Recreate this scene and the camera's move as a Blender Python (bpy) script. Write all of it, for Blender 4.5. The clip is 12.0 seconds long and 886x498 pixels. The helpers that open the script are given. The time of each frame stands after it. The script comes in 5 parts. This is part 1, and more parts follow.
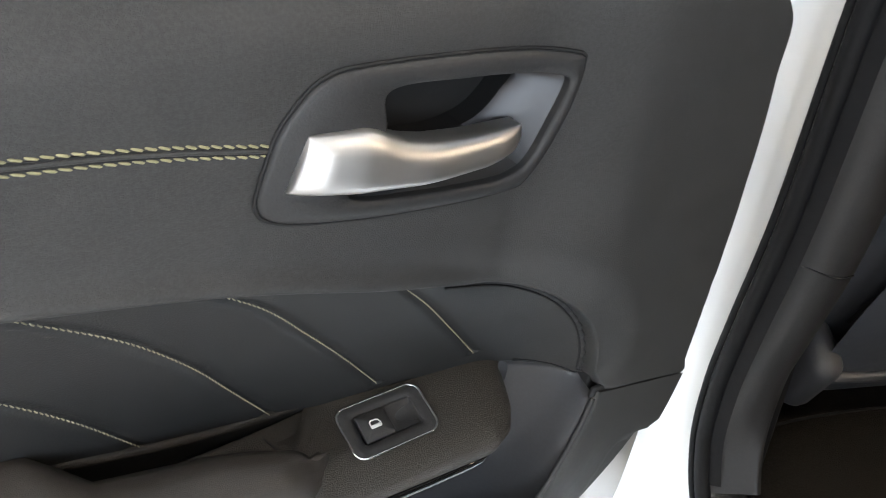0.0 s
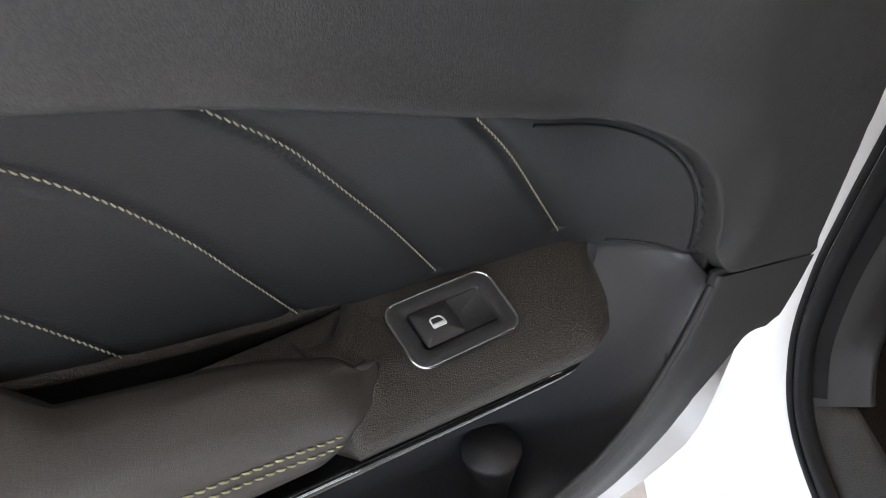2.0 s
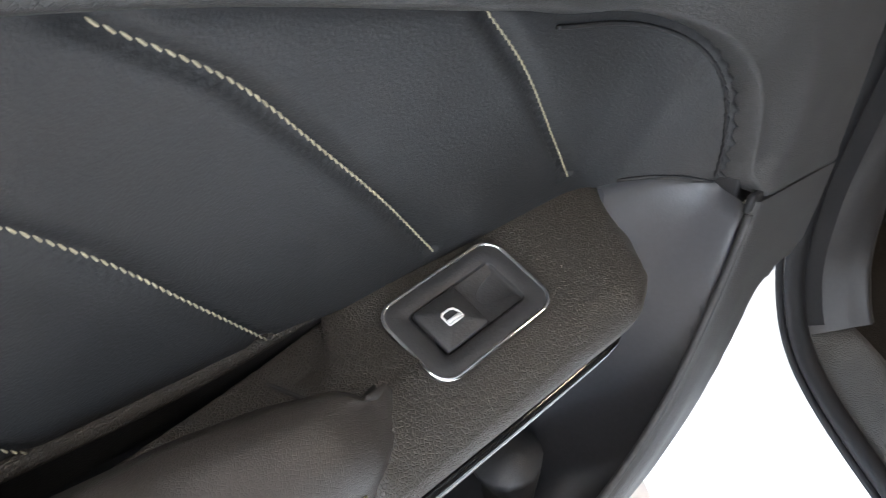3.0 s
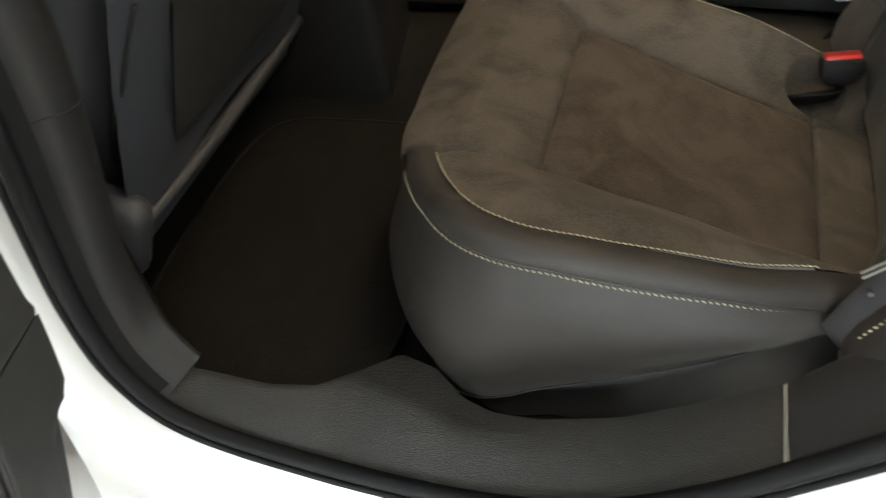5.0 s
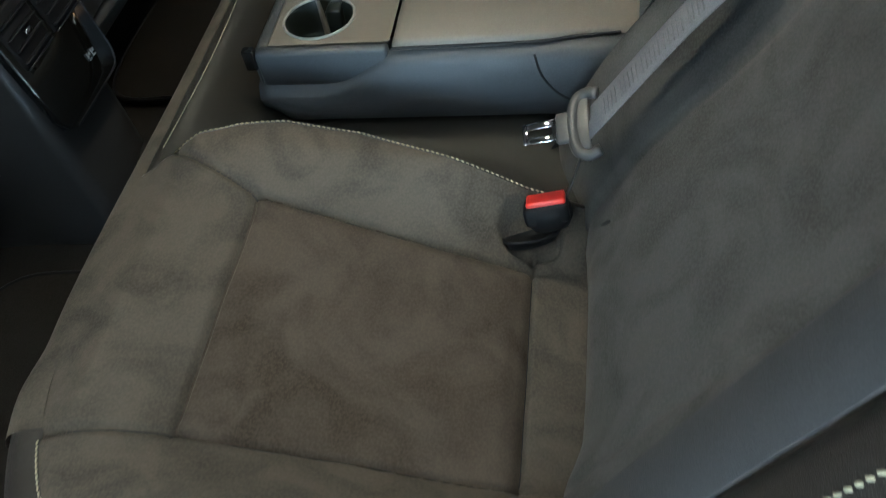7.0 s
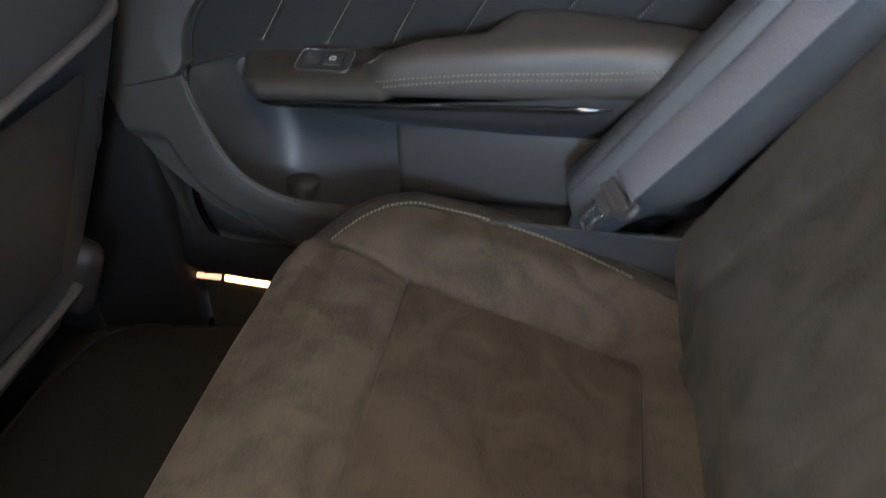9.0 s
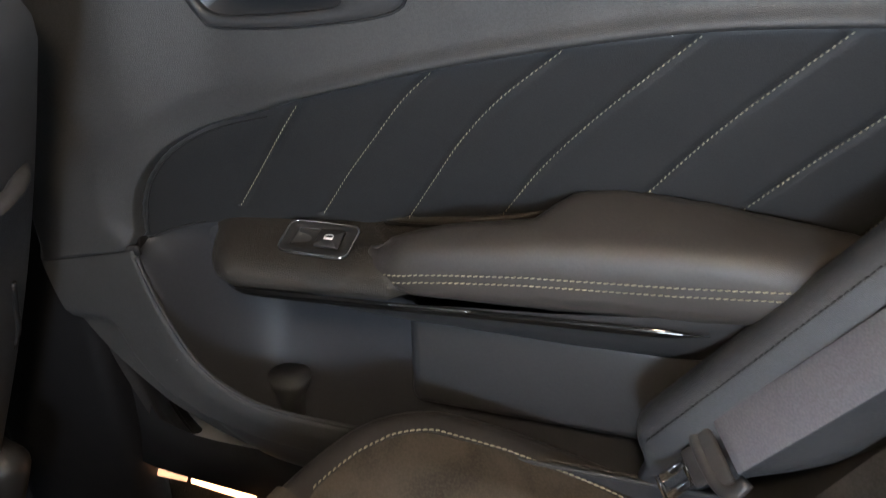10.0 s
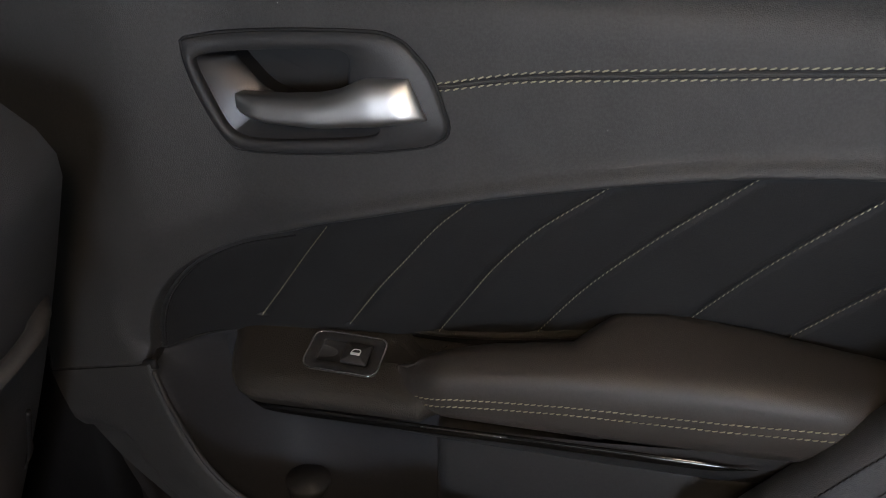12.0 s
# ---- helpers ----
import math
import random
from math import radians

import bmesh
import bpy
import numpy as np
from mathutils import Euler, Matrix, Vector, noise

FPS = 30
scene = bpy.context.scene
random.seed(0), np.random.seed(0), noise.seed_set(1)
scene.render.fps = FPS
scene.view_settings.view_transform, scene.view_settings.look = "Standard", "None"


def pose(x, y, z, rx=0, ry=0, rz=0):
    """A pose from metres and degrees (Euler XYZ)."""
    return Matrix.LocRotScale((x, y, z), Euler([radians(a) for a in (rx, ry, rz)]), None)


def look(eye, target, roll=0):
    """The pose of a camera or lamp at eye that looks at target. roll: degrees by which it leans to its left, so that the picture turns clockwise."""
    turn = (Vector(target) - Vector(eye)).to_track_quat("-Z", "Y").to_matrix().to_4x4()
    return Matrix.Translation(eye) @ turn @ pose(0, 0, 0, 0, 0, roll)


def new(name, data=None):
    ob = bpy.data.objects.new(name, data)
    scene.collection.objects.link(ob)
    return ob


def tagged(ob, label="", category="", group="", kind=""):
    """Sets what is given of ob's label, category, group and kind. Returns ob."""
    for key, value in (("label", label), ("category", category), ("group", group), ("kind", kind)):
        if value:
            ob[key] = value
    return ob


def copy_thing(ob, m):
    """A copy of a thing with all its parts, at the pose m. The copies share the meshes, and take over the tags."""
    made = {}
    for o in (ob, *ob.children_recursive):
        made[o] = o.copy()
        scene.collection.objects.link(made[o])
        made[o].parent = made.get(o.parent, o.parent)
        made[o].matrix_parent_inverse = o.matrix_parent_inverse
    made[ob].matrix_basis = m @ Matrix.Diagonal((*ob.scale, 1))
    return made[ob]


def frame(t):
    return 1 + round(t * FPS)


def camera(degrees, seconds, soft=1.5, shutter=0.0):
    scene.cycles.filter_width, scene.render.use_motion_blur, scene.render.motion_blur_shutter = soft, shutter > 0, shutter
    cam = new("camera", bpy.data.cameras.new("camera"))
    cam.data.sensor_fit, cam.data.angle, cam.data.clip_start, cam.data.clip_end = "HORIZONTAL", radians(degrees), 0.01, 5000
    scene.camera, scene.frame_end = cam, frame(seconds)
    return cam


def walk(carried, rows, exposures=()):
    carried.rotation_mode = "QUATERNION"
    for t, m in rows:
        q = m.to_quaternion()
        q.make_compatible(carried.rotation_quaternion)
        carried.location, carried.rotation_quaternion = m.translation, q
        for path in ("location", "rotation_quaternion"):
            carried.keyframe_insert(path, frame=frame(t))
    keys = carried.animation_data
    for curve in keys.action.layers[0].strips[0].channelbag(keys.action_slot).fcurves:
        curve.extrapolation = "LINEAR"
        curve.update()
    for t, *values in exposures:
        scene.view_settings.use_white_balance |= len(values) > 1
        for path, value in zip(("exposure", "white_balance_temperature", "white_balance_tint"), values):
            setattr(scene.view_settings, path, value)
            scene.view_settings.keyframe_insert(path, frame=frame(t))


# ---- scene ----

# ---- camera and walk ----
cam = camera(57.0, 12.0, soft=0.8, shutter=0.3)
PATH = [
    (0, 0.3459, -1.2296, 1.2256, 55.90, -0.39, 83.26),
    (0.5, 0.3487, -1.2382, 1.2235, 55.40, -1.11, 86.46),
    (1, 0.3476, -1.2423, 1.2220, 54.27, -1.32, 87.77),
    (1.5, 0.3151, -1.2426, 1.1701, 52.81, -0.11, 86.30),
    (2, 0.2461, -1.2525, 1.0964, 51.39, 1.98, 82.95),
    (2.5, 0.1685, -1.2844, 1.0360, 49.50, 3.05, 76.72),
    (2.7, 0.1514, -1.2893, 1.0232, 49.60, 3.90, 74.87),
    (4.3, 0.2118, -1.2452, 1.0811, 49.07, 8.02, 37.40),
    (4.5, 0.2197, -1.2312, 1.0925, 48.14, 8.03, 29.92),
    (4.8, 0.2446, -1.2074, 1.0922, 46.89, 8.38, 21.15),
    (5, 0.2470, -1.2132, 1.1033, 45.74, 7.58, 15.74),
    (5.5, 0.2839, -1.2066, 1.1043, 43.51, 8.33, 9.31),
    (6, 0.3156, -1.1681, 1.1066, 42.35, 8.66, 6.74),
    (6.5, 0.4305, -1.0064, 1.1360, 41.37, 10.27, 6.73),
    (7, 0.4781, -0.8779, 1.1424, 41.10, 11.11, 6.77),
    (7.5, 0.4262, -0.7735, 1.1563, 43.71, 10.09, 5.01),
    (7.7, 0.4167, -0.7269, 1.1622, 44.95, 10.14, 4.56),
    (9.3, 0.2857, -0.0190, 1.1671, 56.09, 0.34, 12.31),
    (9.5, 0.2858, 0.0451, 1.1575, 57.30, 1.34, 14.07),
    (10, 0.2437, 0.1509, 1.1512, 59.36, 1.61, 13.28),
    (10.5, 0.2236, 0.2100, 1.1736, 60.08, 1.59, 12.60),
    (11, 0.1963, 0.2103, 1.2092, 60.28, 1.18, 11.94),
    (11.5, 0.1863, 0.2091, 1.2264, 60.11, 0.98, 11.46),
    (12, 0.1833, 0.2106, 1.2257, 59.58, 0.91, 11.93),
]
EXPOSURES = [(0.0, 1.95, 6600, 10), (1.5, 1.75, 6600, 14), (2.0, 1.8, 6600, 14), (2.6, 2.58, 6400, 14), (4.4, 1.75, 6900, 4), (5.0, 1.75, 7100, 6), (5.5, 1.4, 7200, 8), (6.0, 1.05, 7200, 10), (6.5, 1.35, 6100, 4), (7.0, 2.1, 5500, -6), (7.7, 2.5, 4850, -8), (9.5, 2.7, 6400, 14), (10.5, 2.4, 6600, 10), (11.0, 2.05, 6700, 10), (11.5, 1.7, 6800, 15), (12.0, 1.5, 6900, 16)]
walk(cam, [(t, pose(x, y, z, a, b, c)) for t, x, y, z, a, b, c in PATH], EXPOSURES)

# ---- light ----
world = bpy.data.worlds.new("world")
scene.world = world
world.use_nodes = True
wn = world.node_tree.nodes
sky = wn.new("ShaderNodeTexSky")
sky.sky_type, sky.sun_disc = "NISHITA", False
sky.sun_elevation, sky.sun_rotation = radians(36), radians(71)
wn["Background"].inputs[1].default_value = 0.10
world.node_tree.links.new(sky.outputs[0], wn["Background"].inputs[0])
# unseen glazed fronts of the hall, added as sources of the cool daylight
HALL_X, HALL_Y, HALL_Z = 9.0, 7.0, 4.4
DAY_PANELS = [((-1.4, -HALL_Y, 1.4), (0.0, 1.0, 0.0), 7.0, 1.6, 370.0), ((HALL_X, 0.0, 1.9), (-1.0, 0.0, 0.0), 9.0, 2.6, 150.0), ((-HALL_X, 0.0, 1.9), (1.0, 0.0, 0.0), 9.0, 2.6, 70.0)]
for at, way, wide, high, power in DAY_PANELS:
    day = new("added_daylight", bpy.data.lights.new("added_daylight", "AREA"))
    day.data.shape, day.data.size, day.data.size_y, day.data.energy, day.data.color = "RECTANGLE", wide, high, power, (0.72, 0.85, 1.0)
    day.matrix_world = look(at, Vector(at) + Vector(way))
LAMP_POWER = 11.0
DOME_POWER = 27.0


# ---- materials ----
def material(name, color, rough=0.5, metal=0.0, grain=(), relief=(), patches=0.0, patch_scale=8.0, coat=0.0, sheen=0.0, tint=None, emit=0.0, dust=0.0, spec=0.5):
    """A surface with two scales of colour change and bump. grain: (scale, share); relief: rows of (kind, scale, height in mm)."""
    m = bpy.data.materials.new(name)
    m.use_nodes = True
    t = m.node_tree
    b = t.nodes["Principled BSDF"]
    b.inputs["Roughness"].default_value = rough
    b.inputs["Metallic"].default_value = metal
    b.inputs["Specular IOR Level"].default_value = spec
    b.inputs["Coat Weight"].default_value = coat
    b.inputs["Coat Roughness"].default_value = 0.05
    b.inputs["Sheen Weight"].default_value = sheen
    b.inputs["Sheen Roughness"].default_value = 0.4
    if sheen:
        b.inputs["Sheen Tint"].default_value = (0.55, 0.5, 0.42, 1)
    co = t.nodes.new("ShaderNodeTexCoord")
    col = t.nodes.new("ShaderNodeRGB")
    col.outputs[0].default_value = (*color, 1)
    last = col.outputs[0]

    def tex(scale, detail=3.0):
        n = t.nodes.new("ShaderNodeTexNoise")
        n.inputs["Scale"].default_value, n.inputs["Detail"].default_value = scale, detail
        t.links.new(co.outputs["Object"], n.inputs["Vector"])
        return n

    def mixed(a, fac, other, share):
        r = t.nodes.new("ShaderNodeMapRange")
        r.inputs[1].default_value, r.inputs[2].default_value, r.inputs[4].default_value = 0.38, 0.66, share
        t.links.new(fac, r.inputs[0])
        x = t.nodes.new("ShaderNodeMix")
        x.data_type = "RGBA"
        t.links.new(r.outputs[0], x.inputs[0])
        t.links.new(a, x.inputs[6])
        x.inputs[7].default_value = (*other, 1)
        return x.outputs[2]

    if patches:
        blot = tex(patch_scale, 8.0)
        blot.inputs["Distortion"].default_value = 1.2
        last = mixed(last, blot.outputs[0], tint or tuple(c * 0.55 for c in color), patches)
    if grain:
        last = mixed(last, tex(grain[0], 2.0).outputs[0], tuple(min(c * 1.7, 0.9) for c in color), grain[1])
    if dust:
        vo = t.nodes.new("ShaderNodeTexVoronoi")
        vo.inputs["Scale"].default_value = dust
        t.links.new(co.outputs["Object"], vo.inputs["Vector"])
        near = t.nodes.new("ShaderNodeMath")
        near.operation = "LESS_THAN"
        near.inputs[1].default_value = 0.018
        t.links.new(vo.outputs["Distance"], near.inputs[0])
        sep = t.nodes.new("ShaderNodeSeparateColor")
        t.links.new(vo.outputs["Color"], sep.inputs[0])
        share = t.nodes.new("ShaderNodeMath")
        share.operation = "MULTIPLY"
        t.links.new(near.outputs[0], share.inputs[0])
        t.links.new(sep.outputs[0], share.inputs[1])
        x = t.nodes.new("ShaderNodeMix")
        x.data_type = "RGBA"
        t.links.new(share.outputs[0], x.inputs[0])
        t.links.new(last, x.inputs[6])
        x.inputs[7].default_value = (0.45, 0.45, 0.43, 1)
        last = x.outputs[2]
    t.links.new(last, b.inputs["Base Color"])
    rn = tex(30.0)
    rr = t.nodes.new("ShaderNodeMapRange")
    rr.inputs[3].default_value, rr.inputs[4].default_value = rough * 0.85, min(rough * 1.15, 1)
    t.links.new(rn.outputs[0], rr.inputs[0])
    t.links.new(rr.outputs[0], b.inputs["Roughness"])
    normal = None
    for kind, scale, height in relief:
        if kind == "cells":
            n = t.nodes.new("ShaderNodeTexVoronoi")
            n.feature = "DISTANCE_TO_EDGE"
            n.inputs["Scale"].default_value = scale
            warp = tex(scale * 0.4, 2.0)
            wm = t.nodes.new("ShaderNodeMix")
            wm.data_type = "RGBA"
            wm.inputs[0].default_value = 0.0007
            t.links.new(co.outputs["Object"], wm.inputs[6])
            t.links.new(warp.outputs[1], wm.inputs[7])
            t.links.new(wm.outputs[2], n.inputs["Vector"])
            r = t.nodes.new("ShaderNodeMapRange")
            r.inputs[2].default_value = 0.18
            t.links.new(n.outputs[0], r.inputs[0])
            out = r.outputs[0]
        else:
            out = tex(scale, 4.0).outputs[0]
        bump = t.nodes.new("ShaderNodeBump")
        bump.inputs["Distance"].default_value = height / 1000
        bump.inputs["Strength"].default_value = 1.0
        t.links.new(out, bump.inputs["Height"])
        if normal:
            t.links.new(normal, bump.inputs["Normal"])
        normal = bump.outputs[0]
    if normal:
        t.links.new(normal, b.inputs["Normal"])
    if emit:
        b.inputs["Emission Color"].default_value = (*color, 1)
        b.inputs["Emission Strength"].default_value = emit
    return m


VINYL = material("soft_vinyl", (0.0415, 0.0415, 0.0415), 0.5, grain=(520, 0.28), relief=[("cells", 620, 0.10), ("noise", 260, 0.08)], patches=0.3, patch_scale=14, dust=40, spec=0.35)
INSERT = material("insert_leather", (0.0205, 0.0213, 0.0225), 0.44, grain=(700, 0.3), relief=[("noise", 900, 0.25)], patches=0.3, patch_scale=12, dust=30, spec=0.4)
GRAINED = material("grained_plastic", (0.036, 0.032, 0.027), 0.4, grain=(400, 0.2), relief=[("cells", 620, 0.24), ("noise", 330, 0.5)], spec=0.45)
PAD = material("pad_leather", (0.046, 0.041, 0.037), 0.38, grain=(500, 0.25), relief=[("cells", 800, 0.07)], patches=0.2, patch_scale=9)
# one black leather in three base colours; this copy carries the cool daylight
LEATHER = material("leather_in_cool_light", (0.050, 0.053, 0.058), 0.33, grain=(500, 0.25), relief=[("cells", 700, 0.10)], patches=0.25, patch_scale=9)
SUEDE = material("suede", (0.085, 0.072, 0.058), 0.95, grain=(420, 0.25), relief=[("noise", 1300, 0.28)], patches=0.75, patch_scale=13, tint=(0.034, 0.030, 0.025), sheen=0.12, spec=0.1)
SUEDE_PAN = material("brown_suede", (0.072, 0.058, 0.046), 0.95, grain=(420, 0.25), relief=[("noise", 1300, 0.28)], patches=0.75, patch_scale=11, tint=(0.028, 0.020, 0.015), sheen=0.12, spec=0.1)
ARMTOP = material("armrest_leather", (0.160, 0.139, 0.115), 0.45, grain=(500, 0.2), relief=[("cells", 600, 0.10)], patches=0.25, patch_scale=9)
# same leather, darker and browner: the warm light on the cushions is in the colour
SEAT_LEATHER = material("leather_in_warm_light", (0.033, 0.029, 0.026), 0.36, grain=(500, 0.25), relief=[("cells", 700, 0.10)], patches=0.25, patch_scale=9, spec=0.35)
CENTRE = material("olive_leather", (0.026, 0.024, 0.020), 0.42, grain=(500, 0.2), relief=[("cells", 600, 0.10)], patches=0.3, patch_scale=9)
SILL = material("sill_plastic", (0.028, 0.0265, 0.0235), 0.42, grain=(300, 0.25), relief=[("cells", 450, 0.3), ("noise", 90, 0.2)], patches=0.35, patch_scale=12)
POCKET = material("pocket_plastic", (0.036, 0.037, 0.041), 0.36, grain=(300, 0.15), relief=[("noise", 700, 0.08)], patches=0.15, patch_scale=10)
RIM_GREY = material("rim_grey", (0.22, 0.22, 0.20), 0.3)
WELL = material("cup_rubber", (0.011, 0.014, 0.012), 0.35, grain=(200, 0.2))
STRAP = material("dark_webbing", (0.030, 0.030, 0.032), 0.75, grain=(600, 0.4), relief=[("noise", 900, 0.3)])
PLASTIC = material("dark_plastic", (0.034, 0.034, 0.035), 0.45, grain=(300, 0.2), relief=[("noise", 700, 0.15)], spec=0.35)
TONGUE = material("tongue_plastic", (0.046, 0.044, 0.044), 0.42, grain=(300, 0.15), relief=[("noise", 600, 0.1)])
PILLAR = material("pillar_plastic", (0.024, 0.023, 0.023), 0.42, grain=(300, 0.2), relief=[("noise", 700, 0.12)], spec=0.45)
GREYPL = material("grey_plastic", (0.065, 0.065, 0.070), 0.4, grain=(300, 0.15), relief=[("noise", 600, 0.1)])
# same leather, lighter and bluer: daylight on the front seats is in the colour
FRONT_LEATHER = material("front_leather_in_daylight", (0.066, 0.070, 0.080), 0.38, grain=(500, 0.25), relief=[("cells", 700, 0.10)], patches=0.25, patch_scale=9)
CARPET = material("carpet", (0.022, 0.0195, 0.017), 1.0, grain=(500, 0.6), relief=[("noise", 700, 2.0)], patches=0.5, spec=0.05)
# cushion suede made greyer: the cool light on the backrest is in the colour
SUEDE_BACK = material("grey_suede", (0.074, 0.073, 0.072), 0.95, grain=(420, 0.25), relief=[("noise", 1300, 0.28)], patches=0.8, patch_scale=11, tint=(0.038, 0.037, 0.036), sheen=0.12, spec=0.1)
RUBBER = material("rubber", (0.008, 0.008, 0.009), 0.6, grain=(200, 0.2), relief=[("noise", 300, 0.2)], spec=0.2)
GLOSS = material("gloss_black", (0.006, 0.006, 0.006), 0.10, coat=0.6)
METAL = material("satin_metal", (0.64, 0.63, 0.62), 0.40, 1.0, grain=(80, 0.08))
SATIN = material("satin_grey", (0.065, 0.066, 0.070), 0.40, 1.0, grain=(80, 0.08))
CHROME = material("chrome", (0.85, 0.85, 0.86), 0.08, 1.0)
PAINT = material("white_paint", (0.60, 0.59, 0.57), 0.32, coat=0.7, patches=0.08, patch_scale=3)
THREAD = material("yellow_thread", (0.31, 0.29, 0.165), 0.7, grain=(900, 0.3))
PALE = material("pale_thread", (0.34, 0.31, 0.21), 0.7, grain=(900, 0.3))
# near-black for seams and gaps, and for painted shade in the handle bowl
SEAM_SHADE = material("seam_and_gap_shade", (0.010, 0.010, 0.011), 0.7)
BELT = material("belt_webbing", (0.112, 0.114, 0.130), 0.75, grain=(600, 0.4), relief=[("noise", 900, 0.3)])
RED = material("red_plastic", (0.55, 0.025, 0.02), 0.35)
GREYPRINT = material("grey_print", (0.34, 0.34, 0.36), 0.6)
WHITE = material("white_print", (0.75, 0.75, 0.75), 0.6)
LINING = material("headlining", (0.16, 0.155, 0.15), 0.95, grain=(400, 0.3), relief=[("noise", 600, 0.4)])
TILES = material("floor_stone", (0.50, 0.45, 0.40), 0.25, patches=0.3, patch_scale=2.5, tint=(0.42, 0.36, 0.31), grain=(60, 0.1))


# ---- mesh tools ----
def mesh_object(name, verts, faces, mat, parent=None, label="", smooth=True):
    me = bpy.data.meshes.new(name)
    me.from_pydata([tuple(map(float, v)) for v in verts], [], faces)
    me.materials.append(mat)
    if smooth:
        me.polygons.foreach_set("use_smooth", [True] * len(me.polygons))
    me.update()
    ob = new(name, me)
    if parent is not None:
        ob.parent = parent
    if label:
        ob["label"] = label
    return ob


def part(name, geo, mat, parent, label="", smooth=True):
    """One mesh under a thing. geo: (verts, faces)."""
    return mesh_object(name, geo[0], geo[1], mat, parent, label, smooth)


def thing(name, label, category, group="", kind=""):
    return tagged(new(name), label, category, group, kind)


def both(*geos):
    V, F = [], []
    for v, f in geos:
        o = len(V)
        V += [tuple(p) for p in v]
        F += [tuple(i + o for i in q) for q in f]
    return V, F


def side_of(geo, s):
    """The same shape on the car's right (s = 1) or mirrored to its left (s = -1)."""
    if s > 0:
        return geo
    return [(p[0], -p[1], p[2]) for p in geo[0]], [tuple(reversed(q)) for q in geo[1]]


def spline(points, n, closed=False):
    """n points along a smooth curve through the given ones, at even steps of length."""
    p = np.array(points, float)
    k = len(p)
    if closed:
        q = np.vstack([p[-1], p, p[0], p[1]])
        segs = k
    else:
        q = np.vstack([2 * p[0] - p[1], p, 2 * p[-1] - p[-2]])
        segs = k - 1
    fine = []
    for i in range(segs):
        a, b, c, d = q[i], q[i + 1], q[i + 2], q[i + 3]
        t = np.linspace(0, 1, 24, endpoint=False)[:, None]
        fine.append(0.5 * (2 * b + (c - a) * t + (2 * a - 5 * b + 4 * c - d) * t ** 2 + (3 * b - a - 3 * c + d) * t ** 3))
    fine.append(p[:1] if closed else p[-1:])
    fine = np.vstack(fine)
    s = np.concatenate([[0], np.cumsum(np.linalg.norm(np.diff(fine, axis=0), axis=1))])
    at = np.linspace(0, s[-1], n + 1)[:-1] if closed else np.linspace(0, s[-1], n)
    return np.stack([np.interp(at, s, fine[:, j]) for j in range(p.shape[1])], 1)


def table(x, *rows):
    """Smooth value of a curve given by (at, value) pairs."""
    a, v = zip(*rows)
    return np.interp(x, a, v)


def ease(t):
    t = np.clip(t, 0, 1)
    return t * t * (3 - 2 * t)


def sheet(fn, nu, nv):
    """A grid of points fn(u, v), u and v from 0 to 1."""
    V = [fn(i / nu, j / nv) for i in range(nu + 1) for j in range(nv + 1)]
    F = [(i * (nv + 1) + j, (i + 1) * (nv + 1) + j, (i + 1) * (nv + 1) + j + 1, i * (nv + 1) + j + 1) for i in range(nu) for j in range(nv)]
    return V, F


def loft(rings, caps=True, loop=False):
    """Skin over rings of equal count."""
    m = len(rings[0])
    V = [tuple(p) for r in rings for p in r]
    F = []
    n = len(rings)
    for i in range(n if loop else n - 1):
        a, b = i * m, ((i + 1) % n) * m
        F += [(a + j, a + (j + 1) % m, b + (j + 1) % m, b + j) for j in range(m)]
    if caps and not loop:
        F += [tuple(reversed(range(m))), tuple(range((n - 1) * m, n * m))]
    return V, F


def frames_along(path, up):
    path = np.array(path, float)
    d = np.gradient(path, axis=0)
    d /= np.linalg.norm(d, axis=1)[:, None] + 1e-9
    up = np.broadcast_to(np.array(up, float), path.shape)
    a = np.cross(up, d)
    a /= np.linalg.norm(a, axis=1)[:, None] + 1e-9
    return path, d, a, np.cross(d, a)


def tube(path, r, up=(0, 0, 1), seg=10, squash=1.0, loop=False):
    path, d, a, b = frames_along(path, up)
    r = np.broadcast_to(r, len(path))
    rings = [[path[i] + r[i] * (math.cos(t) * a[i] + squash * math.sin(t) * b[i]) for t in np.linspace(0, 2 * math.pi, seg, endpoint=False)] for i in range(len(path))]
    return loft(rings, True, loop)


def ribbon(path, width, thick, up):
    """A flat band with thickness; up is the way its face looks."""
    path, d, a, b = frames_along(path, up)
    rings = []
    for i in range(len(path)):
        w, t = width / 2, thick / 2
        rings.append([path[i] + x * a[i] + y * b[i] for x, y in ((-w, -t * .4), (-w * .96, -t), (w * .96, -t), (w, -t * .4), (w, t * .4), (w * .96, t), (-w * .96, t), (-w, t * .4))])
    return loft(rings)


